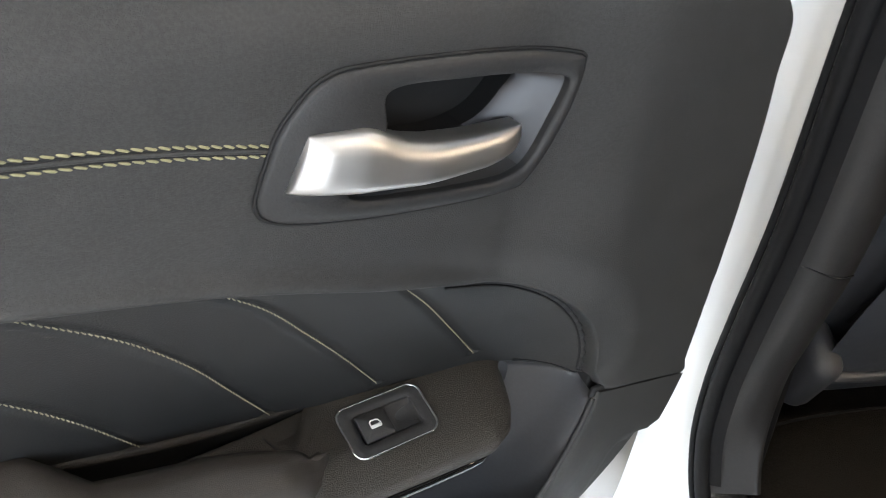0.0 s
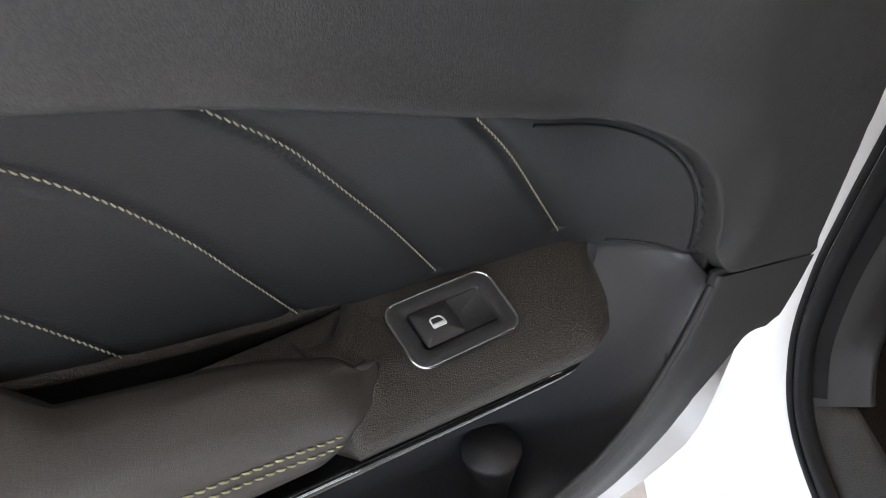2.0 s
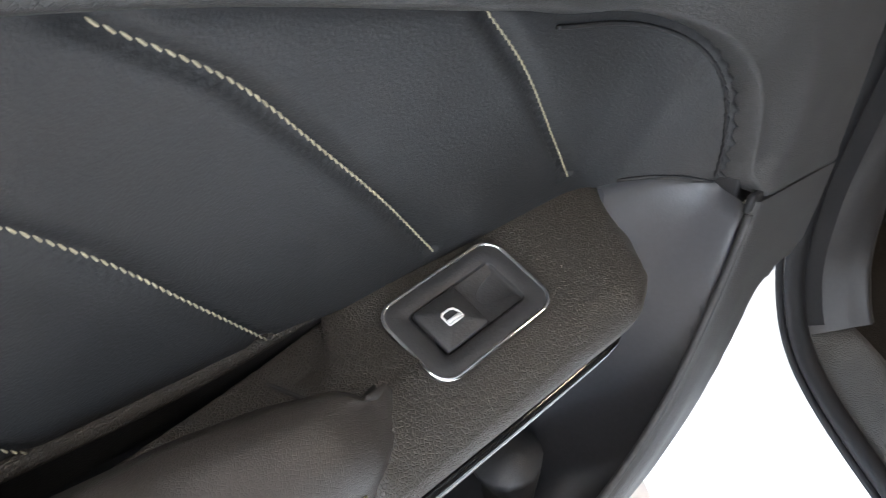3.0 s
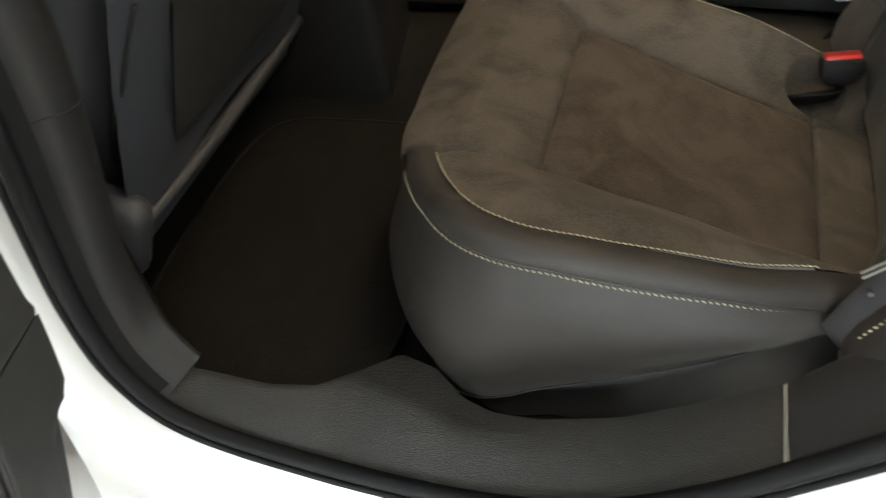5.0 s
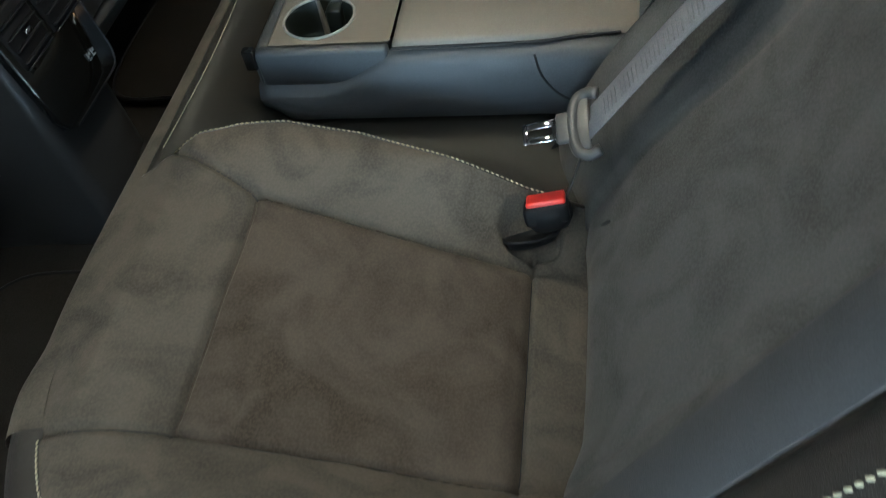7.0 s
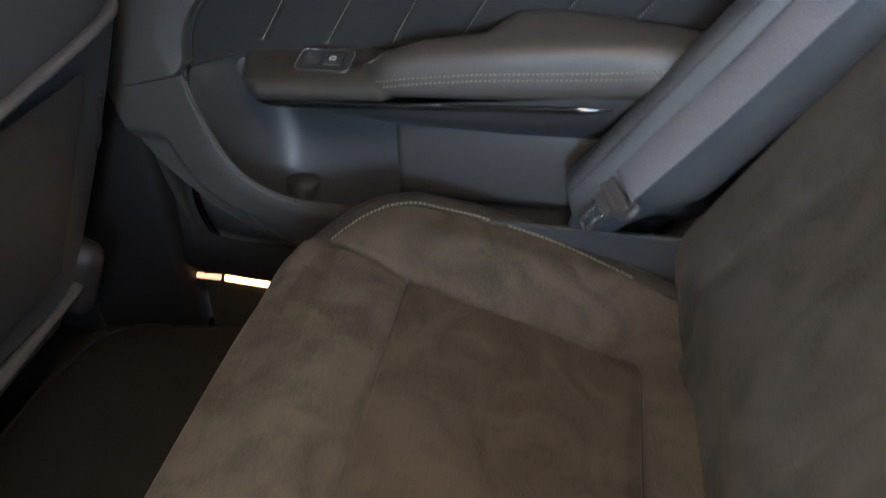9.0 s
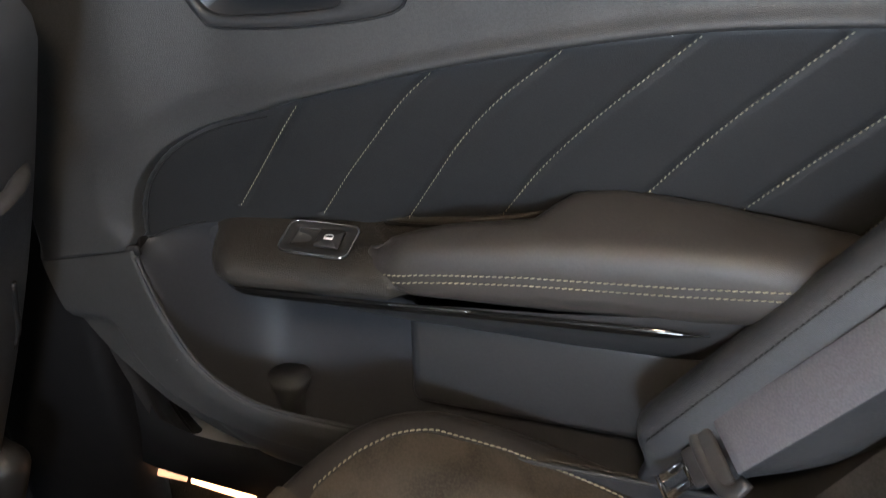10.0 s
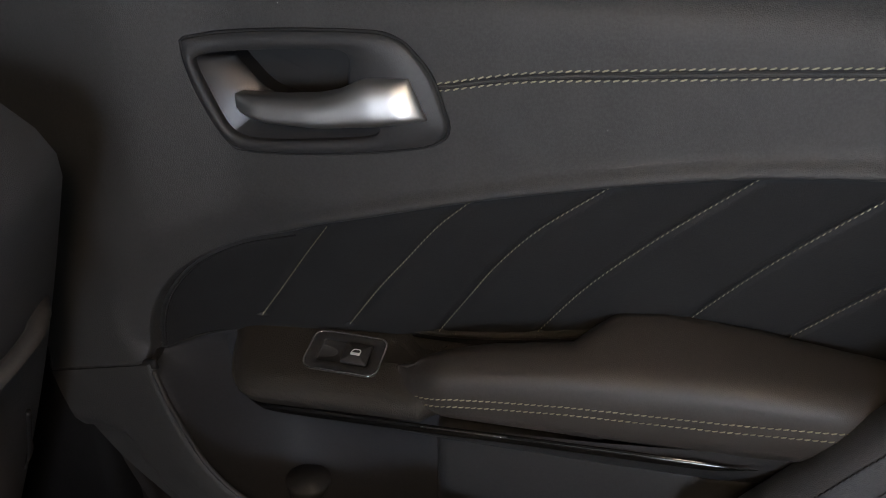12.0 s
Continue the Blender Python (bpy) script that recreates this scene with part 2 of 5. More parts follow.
def threads(path, up, step=0.0055, r=0.0008, lift=0.0006, slant=0.0, fill=0.72):
    """A row of sewn stitches along a path: each one a small plump capsule."""
    path = np.array(path, float)
    s = np.concatenate([[0], np.cumsum(np.linalg.norm(np.diff(path, axis=0), axis=1))])
    n = max(2, int(s[-1] / step))
    at = np.linspace(0, s[-1], n * 2 + 1)
    fine = np.stack([np.interp(at, s, path[:, j]) for j in range(3)], 1)
    pts, d, a, b = frames_along(fine, up)
    V, F = [], []
    for k in range(n):
        i = 2 * k + 1
        c = pts[i] + b[i] * lift
        L = step * fill * 0.5
        way = d[i] + a[i] * slant
        o = len(V)
        for q, rr in ((-1, 0.35), (-0.55, 1), (0.55, 1), (1, 0.35)):
            for t in range(5):
                w = t * 2 * math.pi / 5
                V.append(tuple(c + way * L * q + rr * r * (math.cos(w) * a[i] + math.sin(w) * b[i]) - b[i] * (0.0005 if abs(q) == 1 else 0)))
        for q in range(3):
            F += [(o + q * 5 + t, o + q * 5 + (t + 1) % 5, o + q * 5 + 5 + (t + 1) % 5, o + q * 5 + 5 + t) for t in range(5)]
        F += [tuple(o + t for t in range(4, -1, -1)), tuple(o + 15 + t for t in range(5))]
    return V, F


def rounded_box(lo, hi, r, seg=3):
    """A box with rounded edges."""
    bm = bmesh.new()
    bmesh.ops.create_cube(bm, size=1)
    lo, hi = np.array(lo, float), np.array(hi, float)
    for v in bm.verts:
        v.co = Vector(((lo + hi) / 2 + np.array(v.co) * (hi - lo)).tolist())
    bmesh.ops.bevel(bm, geom=list(bm.edges), offset=r, segments=seg, profile=0.5, affect="EDGES")
    bm.verts.ensure_lookup_table()
    V = [tuple(v.co) for v in bm.verts]
    F = [tuple(v.index for v in f.verts) for f in bm.faces]
    bm.free()
    return V, F


def turned(geo, m):
    return [tuple(m @ Vector(p)) for p in geo[0]], geo[1]


# ---- doors ----
ARC = [(-0.315, 0.752), (-0.258, 0.767), (-0.217, 0.7770), (-0.203, 0.787), (-0.198, 0.815), (-0.186, 0.845), (-0.160, 0.876), (-0.122, 0.898), (-0.064, 0.916), (-0.022, 0.932), (0.087, 0.963), (0.187, 0.986), (0.282, 1.003), (0.375, 1.011), (0.50, 1.016), (0.66, 1.012)]
RIM = [(-0.315, 0.752), (-0.317, 0.84), (-0.318, 0.94), (-0.309, 1.04), (-0.297, 1.10), (-0.20, 1.135), (-0.06, 1.142), (0.10, 1.146), (0.30, 1.15), (0.50, 1.15), (0.66, 1.15)]


def arc_z(x):
    return table(x, *ARC[4:])


LIP = spline(ARC[3:], 160)


def upper_y(x, z):
    """Inner face of the upper panel."""
    y = 0.713 - 0.023 * ease((-0.09 - x) / 0.10)
    return y + 0.035 * ease((z - 1.09) / 0.07) ** 1.5


def insert_y(x, z):
    """Face of the recessed insert, which falls away downwards."""
    t = np.clip((arc_z(x) - z) / 0.16, 0, 1.3)
    y = 0.727 + 0.048 * t
    front = ease((-0.02 - x) / 0.13)
    d = float(np.min(np.hypot(LIP[:, 0] - x, LIP[:, 1] - z)))
    reach = 0.032 + 0.048 * front
    k = 1 - min(d / reach, 1.0)
    curl = 1 - math.sqrt(max(0.0, 1 - k * k))
    edge = upper_y(x, z) + 0.013 + 0.004 * front
    return y - (y - edge) * curl * (0.7 + 0.3 * front)


STITCHES = [((-0.034, 0.925), (-0.058, 0.893), (-0.089, 0.850), (-0.119, 0.809)), ((0.086, 0.962), (0.058, 0.934), (0.030, 0.898), (0.000, 0.859), (-0.036, 0.807)),
            ((0.188, 0.985), (0.138, 0.940), (0.104, 0.899), (0.077, 0.857), (0.047, 0.809)), ((0.286, 1.002), (0.222, 0.937), (0.175, 0.882), (0.135, 0.822)),
            ((0.382, 1.010), (0.322, 0.943), (0.288, 0.900), (0.251, 0.848)), ((0.48, 1.014), (0.415, 0.945), (0.370, 0.893), (0.335, 0.850)), ((0.575, 1.014), (0.50, 0.94), (0.455, 0.880), (0.42, 0.822))]

BEZEL = [(-0.128, 1.0705), (-0.120, 1.0772), (-0.062, 1.0840), (0.013, 1.0870), (0.035, 1.0830), (0.049, 1.0715), (0.0595, 1.0575), (0.068, 1.035), (0.0710, 1.0240), (0.0665, 1.0140), (0.046, 1.0060), (-0.012, 0.9965), (-0.085, 0.9915), (-0.105, 1.000), (-0.122, 1.0370)]
OPENING = [(-0.004, 1.0725), (-0.05, 1.0715), (-0.09, 1.0680), (-0.116, 1.0640), (-0.121, 1.0580), (-0.114, 1.035), (-0.104, 1.011), (-0.094, 1.0025), (-0.076, 1.0005), (-0.03, 1.0045), (0.012, 1.0110), (0.020, 1.020), (0.006, 1.036), (-0.002, 1.050)]
CAVITY = [(-0.008, 1.0700), (-0.050, 1.0690), (-0.098, 1.0655), (-0.090, 1.048), (-0.073, 1.034), (-0.045, 1.0290), (-0.016, 1.033), (-0.007, 1.048)]
HUB = (-0.048, 1.045)


def inside(x, z, poly):
    """Distance in from the edge of a convex outline; negative outside."""
    best = 1.0
    for (ax, az), (bx, bz) in zip(poly, poly[1:] + poly[:1]):
        dx, dz = bx - ax, bz - az
        best = min(best, ((x - ax) * dz - (z - az) * dx) / math.hypot(dx, dz))
    return best


def spokes(outline, n=180):
    """An outline sampled at even angles round the hub of the handle."""
    c = spline(outline, 400, True) - np.array(HUB)
    a = np.arctan2(c[:, 1], c[:, 0])
    o = np.argsort(a)
    t = np.linspace(-math.pi, math.pi, n, endpoint=False)
    r = np.interp(t, a[o], np.hypot(c[:, 0], c[:, 1])[o], period=2 * math.pi)
    return [(HUB[0] + q * math.cos(w), HUB[1] + q * math.sin(w)) for q, w in zip(r, t)]


def build_door(s, holder):
    """The inner trim of a rear door, on the car's right (s = 1) or left (s = -1)."""
    def add(name, geo, mat, label="", parent=None):
        return part(name, side_of(geo, s), mat, parent or holder, label)

    arc = [(x, z + (0.005 * ease((x + 0.03) / 0.12) if s < 0 else 0.0)) for x, z in ARC]
    low, rim = spline(arc, 240), spline(RIM, 240)
    rows = STITCHES if s > 0 else [((q[0][0] + 0.009, q[0][1] + 0.006), (q[1][0] + 0.004, q[1][1] + 0.005), (q[2][0] + 0.001, q[2][1] + 0.002), *q[3:]) for q in STITCHES]

    def upper(u, v):
        i = min(int(round(u * 239)), 239)
        w = v ** 1.6
        x, z = low[i] * (1 - w) + rim[i] * w
        d = math.hypot(x - low[i][0], z - low[i][1])
        rad = 0.0075 - 0.0025 * ease((-0.04 - low[i][0]) / 0.08)
        lip = (0.024 * ease((low[i][0] + 0.213) / 0.010) + 0.002) * (1 - math.sqrt(max(0.0, 1 - (1 - min(d / rad, 1)) ** 2)))
        ridge = -0.006 * math.exp(-((d - 0.009) / 0.009) ** 2) * ease((x + 0.12) / 0.10)
        ridge += 0.009 * (1 - ease(d / 0.046)) * ease((0.02 - low[i][0]) / 0.12) * ease((low[i][1] - 0.775) / 0.02)
        edge = 0.02 * (1 - ease(math.hypot(x - rim[i][0], z - rim[i][1]) / 0.008)) * ease(math.hypot(*(rim[i] - low[i])) / 0.06) if i < 90 else 0
        well = 0.055 * ease((inside(x, z, BEZEL) - 0.003) / 0.004)
        return x, upper_y(x, z) + lip + ridge + edge + well, z
    add("upper_panel", sheet(upper, 239, 84), VINYL, "charcoal soft vinyl upper panel")

    base = spline([(-0.206, 0.779), (-0.172, 0.786), (-0.13, 0.788), (-0.05, 0.780), (0.10, 0.785), (0.25, 0.80), (0.40, 0.80), (0.66, 0.79)], 240)
    top = spline([(-0.209, 0.785), (-0.205, 0.817), (-0.192, 0.850), (-0.165, 0.882)] + [(x, z + 0.005) for x, z in arc[7:]], 240)

    def insert(u, v):
        i = min(int(round(u * 239)), 239)
        x, z = base[i] * (1 - v) + top[i] * v
        y = insert_y(x, z)
        for row in rows:
            xs = np.interp(z, [q[1] for q in reversed(row)], [q[0] for q in reversed(row)])
            y += 0.0035 * math.exp(-((x - xs) / 0.0035) ** 2) * (row[-1][1] < z < row[0][1] + 0.01)
        return x, y, z
    add("insert_panel", sheet(insert, 239, 70), INSERT, "dark leather insert with curved sewn seams")
    for row in rows:
        c = spline(row, 40)
        path = [(x, insert_y(x, z) - 0.0004, z) for x, z in c]
        add("stitching", threads(path, (0, -1, 0), 0.0040 if s < 0 else 0.0048, 0.00044, 0.0003, 0.2, 0.85 if s < 0 else 0.66), PALE)

    # double seam behind the handle: a turned edge between two sewn rows
    rise = 1.0 if s < 0 else 0.0
    def seam_row(dz):
        c = spline([(0.062, 1.0515 + dz * .8), (0.122, 1.0627 + dz * .9), (0.188, 1.069 + 0.0012 * rise + dz), (0.340, 1.081 + 0.0042 * rise + dz), (0.50, 1.088 + 0.006 * rise + dz), (0.66, 1.090 + 0.006 * rise + dz)], 90)
        return [(x, upper_y(x, z), z) for x, z in c]
    for dz in (0.0034, -0.0034):
        add("stitching", threads(seam_row(dz), (0, -1, 0), 0.0060, 0.00075 if s < 0 else 0.00062, 0.0001, 0.24, 1.04 if s < 0 else 0.85), THREAD if s < 0 else PALE)
        add("groove", tube(seam_row(dz * 0.5), 0.0009, (0, -1, 0), 6, 0.4), SEAM_SHADE)
    add("seam", tube([(x, y - 0.0002, z) for x, y, z in seam_row(0)], 0.0013, (0, -1, 0), 8, 0.8), VINYL)

    # handle bezel, bowl and lever
    out, hole, deep = spokes(BEZEL), spokes(OPENING), spokes(CAVITY)

    def ring(f, a, b, dy):
        return [(x, upper_y(x, z) + dy, z) for x, z in ((p[0] + (q[0] - p[0]) * f, p[1] + (q[1] - p[1]) * f) for p, q in zip(a, b))]
    add("handle_bezel", loft([ring(0, out, hole, 0.014), ring(0.0, out, hole, -0.0015), ring(0.05, out, hole, -0.0032), ring(0.5, out, hole, -0.0035), ring(0.95, out, hole, -0.0032), ring(1, out, hole, -0.001), ring(1, out, hole, 0.004)], False), PLASTIC, "dark plastic bezel")
    wall = loft([ring(f, hole, deep, dy) for f, dy in ((0, 0.003), (0.3, 0.008), (0.9, 0.016), (1.0, 0.019), (1.0, 0.040))], False)
    n = len(hole)
    front = [k for k, f in enumerate(wall[1]) if hole[f[0] % n][0] < -0.090 and hole[f[0] % n][1] > 1.006 and f[0] < 3 * n]
    # bowl walls in near-black: the shade of the recess is in the colour
    add("handle_bowl", (wall[0], [f for k, f in enumerate(wall[1]) if k not in front]), SEAM_SHADE)
    add("bowl_side", (wall[0], [wall[1][k] for k in front]), SATIN, "satin grey side of the handle bowl")
    # floor likewise near-black in place of the shade down there
    add("bowl_floor", loft([ring(1, hole, deep, 0.036), [(HUB[0], upper_y(*HUB) + 0.036, HUB[1])] * n], False), SEAM_SHADE)
    add("gap", tube([(x, upper_y(x, z) - 0.0006, z) for x, z in ((HUB[0] + (a - HUB[0]) * 1.010, HUB[1] + (b - HUB[1]) * 1.022) for a, b in out)], 0.0012, (0, -1, 0), 6, loop=True), SEAM_SHADE)
    rings = []
    for t in np.concatenate([[0, 0.012], np.linspace(0.03, 0.90, 32), [0.925, 0.95, 0.97, 0.985, 0.995, 1.0]]):
        x = -0.092 + 0.149 * t
        lean = 0.46 * ease((t - 0.5) / 0.5)
        z0 = table(x, (-0.092, 1.0255), (-0.085, 1.0210), (-0.065, 1.0170), (-0.02, 1.0176), (0.02, 1.0220), (0.057, 1.0285))
        z1 = table(x, (-0.092, 1.0365), (-0.055, 1.0372), (-0.028, 1.0400), (-0.012, 1.0440), (0.009, 1.0530), (0.020, 1.0555), (0.057, 1.0575))
        face = table(x, (-0.092, 0.004), (-0.075, 0.0085), (-0.03, 0.0125), (0.02, 0.0130), (0.057, 0.0100))
        y0 = upper_y(x, 1.03) - 0.003
        end = min(1.0, 0.45 + t / 0.06, 0.40 + 0.60 * math.sqrt(min(1.0, (1 - t) / 0.09)))
        face *= end
        h = z1 - z0
        zc = (z0 + z1) / 2
        ring_ = [(y0 + 0.012, z1 - 0.001)]
        for a in np.linspace(math.pi / 2, -math.pi / 2, 19):
            sa = math.sin(a)
            ring_.append((y0 - face * math.cos(a) ** 0.6 * (1 - 0.30 * sa), zc + h / 2 * abs(sa) ** 0.75 * (1 if sa > 0 else -1)))
        ring_.append((y0 + 0.010, z0 + 0.001))
        rings.append([(x - lean * (b - z0), a, b) for a, b in ring_])
    add("pull_lever", loft(rings), METAL, "satin silver door pull lever")

    # lower panel with the ridge and the lip of the map pocket
    inner = spline([(-0.203, 0.780), (-0.197, 0.75), (-0.184, 0.712), (-0.160, 0.663), (-0.122, 0.630), (-0.06, 0.614), (0.10, 0.613), (0.30, 0.614), (0.66, 0.620)], 120)
    outer = spline([(-0.315, 0.752), (-0.309, 0.722), (-0.300, 0.694), (-0.288, 0.674), (-0.268, 0.648), (-0.237, 0.617), (-0.185, 0.575), (-0.10, 0.525), (0.10, 0.48), (0.30, 0.47), (0.66, 0.50)], 120)

    def lower(u, v):
        i = min(int(round(u * 119)), 119)
        w = v ** 1.5
        x, z = inner[i] * (1 - w) + outer[i] * w
        d = math.hypot(*(np.array([x, z]) - inner[i]))
        lip = 0.005 * (1 - math.sqrt(max(0.0, 1 - (1 - min(d / 0.006, 1)) ** 2)))
        y = upper_y(-0.3, 0.8) + 0.0005 - 0.003 * math.exp(-((d - 0.02) / 0.02) ** 2) * ease(u / 0.1) + lip + 0.03 * ease((0.60 - z) / 0.13)
        y += 0.045 * ease((0.626 - z) / 0.05) * ease((x - 0.02) / 0.1)
        y += 0.012 * ease((d - 0.062) / 0.014) * ease((0.694 - z) / 0.010)
        return x, y, z
    add("lower_panel", sheet(lower, 119, 44), VINYL, "grained dark lower panel")

    c = spline(ARC[:3] + [(-0.198, 0.780)], 24)
    add("seam_filler", ribbon([(x, upper_y(-0.3, 0.8) + 0.004, z) for x, z in c], 0.010, 0.003, (0, -1, 0)), SEAM_SHADE)

    def pocket_path(i):
        b = base[2 * i] + np.array([0, 0.004])
        y0 = 0.6950
        e = inner[i]
        f = ease((b[0] + 0.185) / 0.09)
        yb = insert_y(b[0], b[1]) + 0.002
        e = e + (e - b) / np.linalg.norm(e - b) * 0.004
        flat = [(e[0], y0, e[1]), (0.8 * e[0] + 0.2 * b[0], y0 + 0.004, 0.8 * e[1] + 0.2 * b[1]), (0.55 * e[0] + 0.45 * b[0], (y0 + 0.004 + yb) / 2 + 0.002, 0.55 * e[1] + 0.45 * b[1]), (0.25 * e[0] + 0.75 * b[0], yb - 0.002, 0.25 * e[1] + 0.75 * b[1]), (b[0], yb, b[1])]
        well = [(e[0], y0, e[1]), (e[0], y0 + 0.006, e[1] - 0.07), (0.5 * e[0] + 0.5 * b[0], 0.752, e[1] - 0.10), (b[0], 0.788, e[1] + 0.02), (b[0], yb, b[1])]
        path = np.array(flat) * (1 - f) + np.array(well) * f
        return spline(path, 33)

    wall = [pocket_path(i) for i in range(120)]

    def pocket(u, v):
        return tuple(wall[min(int(round(u * 119)), 119)][int(round(v * 32))])
    add("pocket_back", sheet(pocket, 119, 32), POCKET, "smooth dark pocket wall")
    add("lip_groove", tube([(x, insert_y(x, z) - 0.0006, z) for x, z in ((Vector(p) + (Vector((-0.05, 0.80)) - Vector(p)).normalized() * 0.0034)[:] for p in spline(ARC[3:9], 90))], 0.0010, (0, -1, 0), 6), SEAM_SHADE)
    add("joint_seam", tube([(x, insert_y(x, z) - 0.0004, z) for x, z in spline([(-0.206, 0.7805), (-0.190, 0.786), (-0.172, 0.7885), (-0.158, 0.789)], 16)], 0.0011, (0, -1, 0), 6), SEAM_SHADE)
    add("pocket_lip", tube([(x, 0.6925 + 0.0006, z) for x, z in inner[1:]], 0.0024, (0, -1, 0), 8), VINYL)
    add("joint_fill", rounded_box((-0.228, 0.7030, 0.766), (-0.2035, 0.735, 0.7890), 0.002, 2), SEAM_SHADE)
    add("joint_backing", rounded_box((-0.235, 0.758, 0.745), (-0.145, 0.762, 0.815), 0.001, 1), POCKET)
    add("speaker_panel", rounded_box((0.045, 0.757, 0.600), (0.52, 0.80, 0.716), 0.014, 4), PLASTIC)
    rings = []
    for t in np.linspace(0, 1, 12):
        z = 0.525 + 0.085 * t
        w = 0.010 + 0.014 * ease((t - 0.55) / 0.45)
        rings.append([(-0.092 + w * ca, 0.757 + 0.022 * sa, z) for ca, sa in ((math.cos(a), math.sin(a)) for a in np.linspace(0, 2 * math.pi, 16, endpoint=False))])
    add("pocket_divider", loft(rings), PLASTIC)

    # switch shelf
    def shelf_section(x):
        nose = table(x, (-0.160, 0.776), (-0.156, 0.764), (-0.149, 0.742), (-0.138, 0.719), (-0.126, 0.704), (-0.108, 0.696), (0.048, 0.699), (0.060, 0.714), (0.10, 0.720))
        zt = table(x, (-0.15, 0.799), (0.04, 0.802))
        zf = table(x, (-0.15, 0.776), (0.04, 0.781))
        zb = table(x, (-0.15, 0.756), (-0.10, 0.751), (0.04, 0.758))
        back = 0.785 - 0.036 * ease((x - 0.006) / 0.034)
        return [(x, back, zt + 0.001), (x, back - 0.017, zt - 0.002), (x, (back - 0.017) * .5 + nose * .5, (zt + zf) / 2 - 0.001), (x, nose + 0.014, zf + 0.003), (x, nose + 0.006, zf - 0.001),
                (x, nose + 0.001, zf - 0.007), (x, nose, (zf + zb) / 2 - 0.002), (x, nose + 0.003, zb + 0.002), (x, nose + 0.010, zb - 0.001), (x, back, zb - 0.004)]
    rings = [[np.array(p) for p in shelf_section(x)] for x in np.concatenate([np.linspace(-0.160, -0.110, 22), np.linspace(-0.105, 0.048, 24), np.linspace(0.052, 0.078, 6)])]
    add("switch_shelf", loft(rings), GRAINED, "grained switch shelf")

    # window switch on the shelf
    ux = Vector((1, 0, 0))
    ax = Vector((0.0, -0.0720, -0.0210)).normalized()
    ux = (ux - ax * ux.dot(ax)).normalized()
    up = ux.cross(ax)
    if up.z < 0:
        up = -up
    mid3 = Vector((-0.031, 0.7375, 0.7915)) + up * 0.0016

    def on(a, b, h):
        return tuple(mid3 + ux * a + ax * b + up * h)

    def rr(wa, wb, r, n=8):
        pts = []
        for sx, sy, a0 in ((1, 1, 0), (-1, 1, 90), (-1, -1, 180), (1, -1, 270)):
            for q in range(n):
                g = radians(a0 + 90 * q / (n - 1))
                pts.append((sx * (wa - r) + r * math.cos(g), sy * (wb - r) + r * math.sin(g)))
        return pts
    sw = part("window_switch", side_of(loft([[on(a, b, h) for a, b in rr(w, v, r)] for w, v, r, h in ((0.0350, 0.0212, 0.009, -0.002), (0.0350, 0.0212, 0.009, 0.0008), (0.0335, 0.0198, 0.0085, 0.0014), (0.0252, 0.0124, 0.003, 0.0016), (0.0248, 0.0120, 0.003, 0.0008), (0.0246, 0.0118, 0.003, -0.0010))], True), s), PLASTIC, holder)
    add("chrome_ring", tube([on(a, b, 0.0008) for a, b in rr(0.0350, 0.0212, 0.009)], 0.0011, tuple(up), 8, loop=True), CHROME, "bright chrome ring", sw)
    add("rocker", loft([[on(a + 0.0108, b, h + (0.0016 * math.cos(b * 90))) for a, b in rr(w, v, 0.0015, 4)] for w, v, h in ((0.0122, 0.0112, -0.0008), (0.0122, 0.0112, 0.0014), (0.0116, 0.0106, 0.0022), (0.002, 0.002, 0.0024))]), PLASTIC, "", sw)
    add("finger_dish", sheet(lambda u, v: on(-0.0232 + 0.0225 * u, -0.0112 + 0.0224 * v, 0.0006 - 0.0030 * math.sin(math.pi * v) * (0.35 + 0.65 * (1 - u))), 10, 14), PLASTIC, "", sw)
    icon = [(-0.0040, 0.0028), (-0.0040, -0.0002), (-0.0030, -0.0024), (-0.0012, -0.0032), (0.0026, -0.0032), (0.0040, -0.0020), (0.0040, 0.0028)]
    sym = [tuple(np.array(a) * (1 - t) + np.array(b) * t) for a, b in zip(icon, icon[1:] + icon[:1]) for t in (0.04, 0.5, 0.96)]
    add("window_symbol", both(tube([on(a + 0.0108, b, 0.0043) for a, b in sym], 0.00055, tuple(up), 5, loop=True), tube([on(a + 0.0108, 0.0014, 0.0043) for a in (-0.0040, 0.0, 0.0040)], 0.0011, tuple(up), 6, 0.5)), WHITE, "white window symbol", sw)

    # arm pad
    def pad(x):
        t = (x - 0.010) / 0.446
        nose = ease(t / 0.14) ** 0.5
        tail = 1 - ease((t - 0.80) / 0.20) * 0.55
        zc = table(x, (0.036, 0.800), (0.06, 0.812), (0.11, 0.822), (0.20, 0.834), (0.29, 0.841), (0.34, 0.842), (0.391, 0.841), (0.456, 0.836))
        zb = table(x, (0.036, 0.776), (0.07, 0.768), (0.17, 0.772), (0.29, 0.779), (0.391, 0.789), (0.456, 0.799))
        hump = table(x, (0.020, 0.790), (0.045, 0.812), (0.10, 0.828), (0.17, 0.838), (0.20, 0.856), (0.24, 0.862), (0.30, 0.857), (0.391, 0.847), (0.456, 0.838))
        yb = table(x, (0.036, 0.735), (0.10, 0.742), (0.17, 0.748), (0.205, 0.776), (0.391, 0.776))
        yf = 0.776 - 0.074 * tail * (0.72 + 0.28 * nose)
        m = (zc + zb) / 2
        zc, zb, hump = m + (zc - m) * (0.9 + 0.1 * nose), m + (zb - m) * (0.9 + 0.1 * nose), m + (hump - m) * (0.8 + 0.2 * nose)
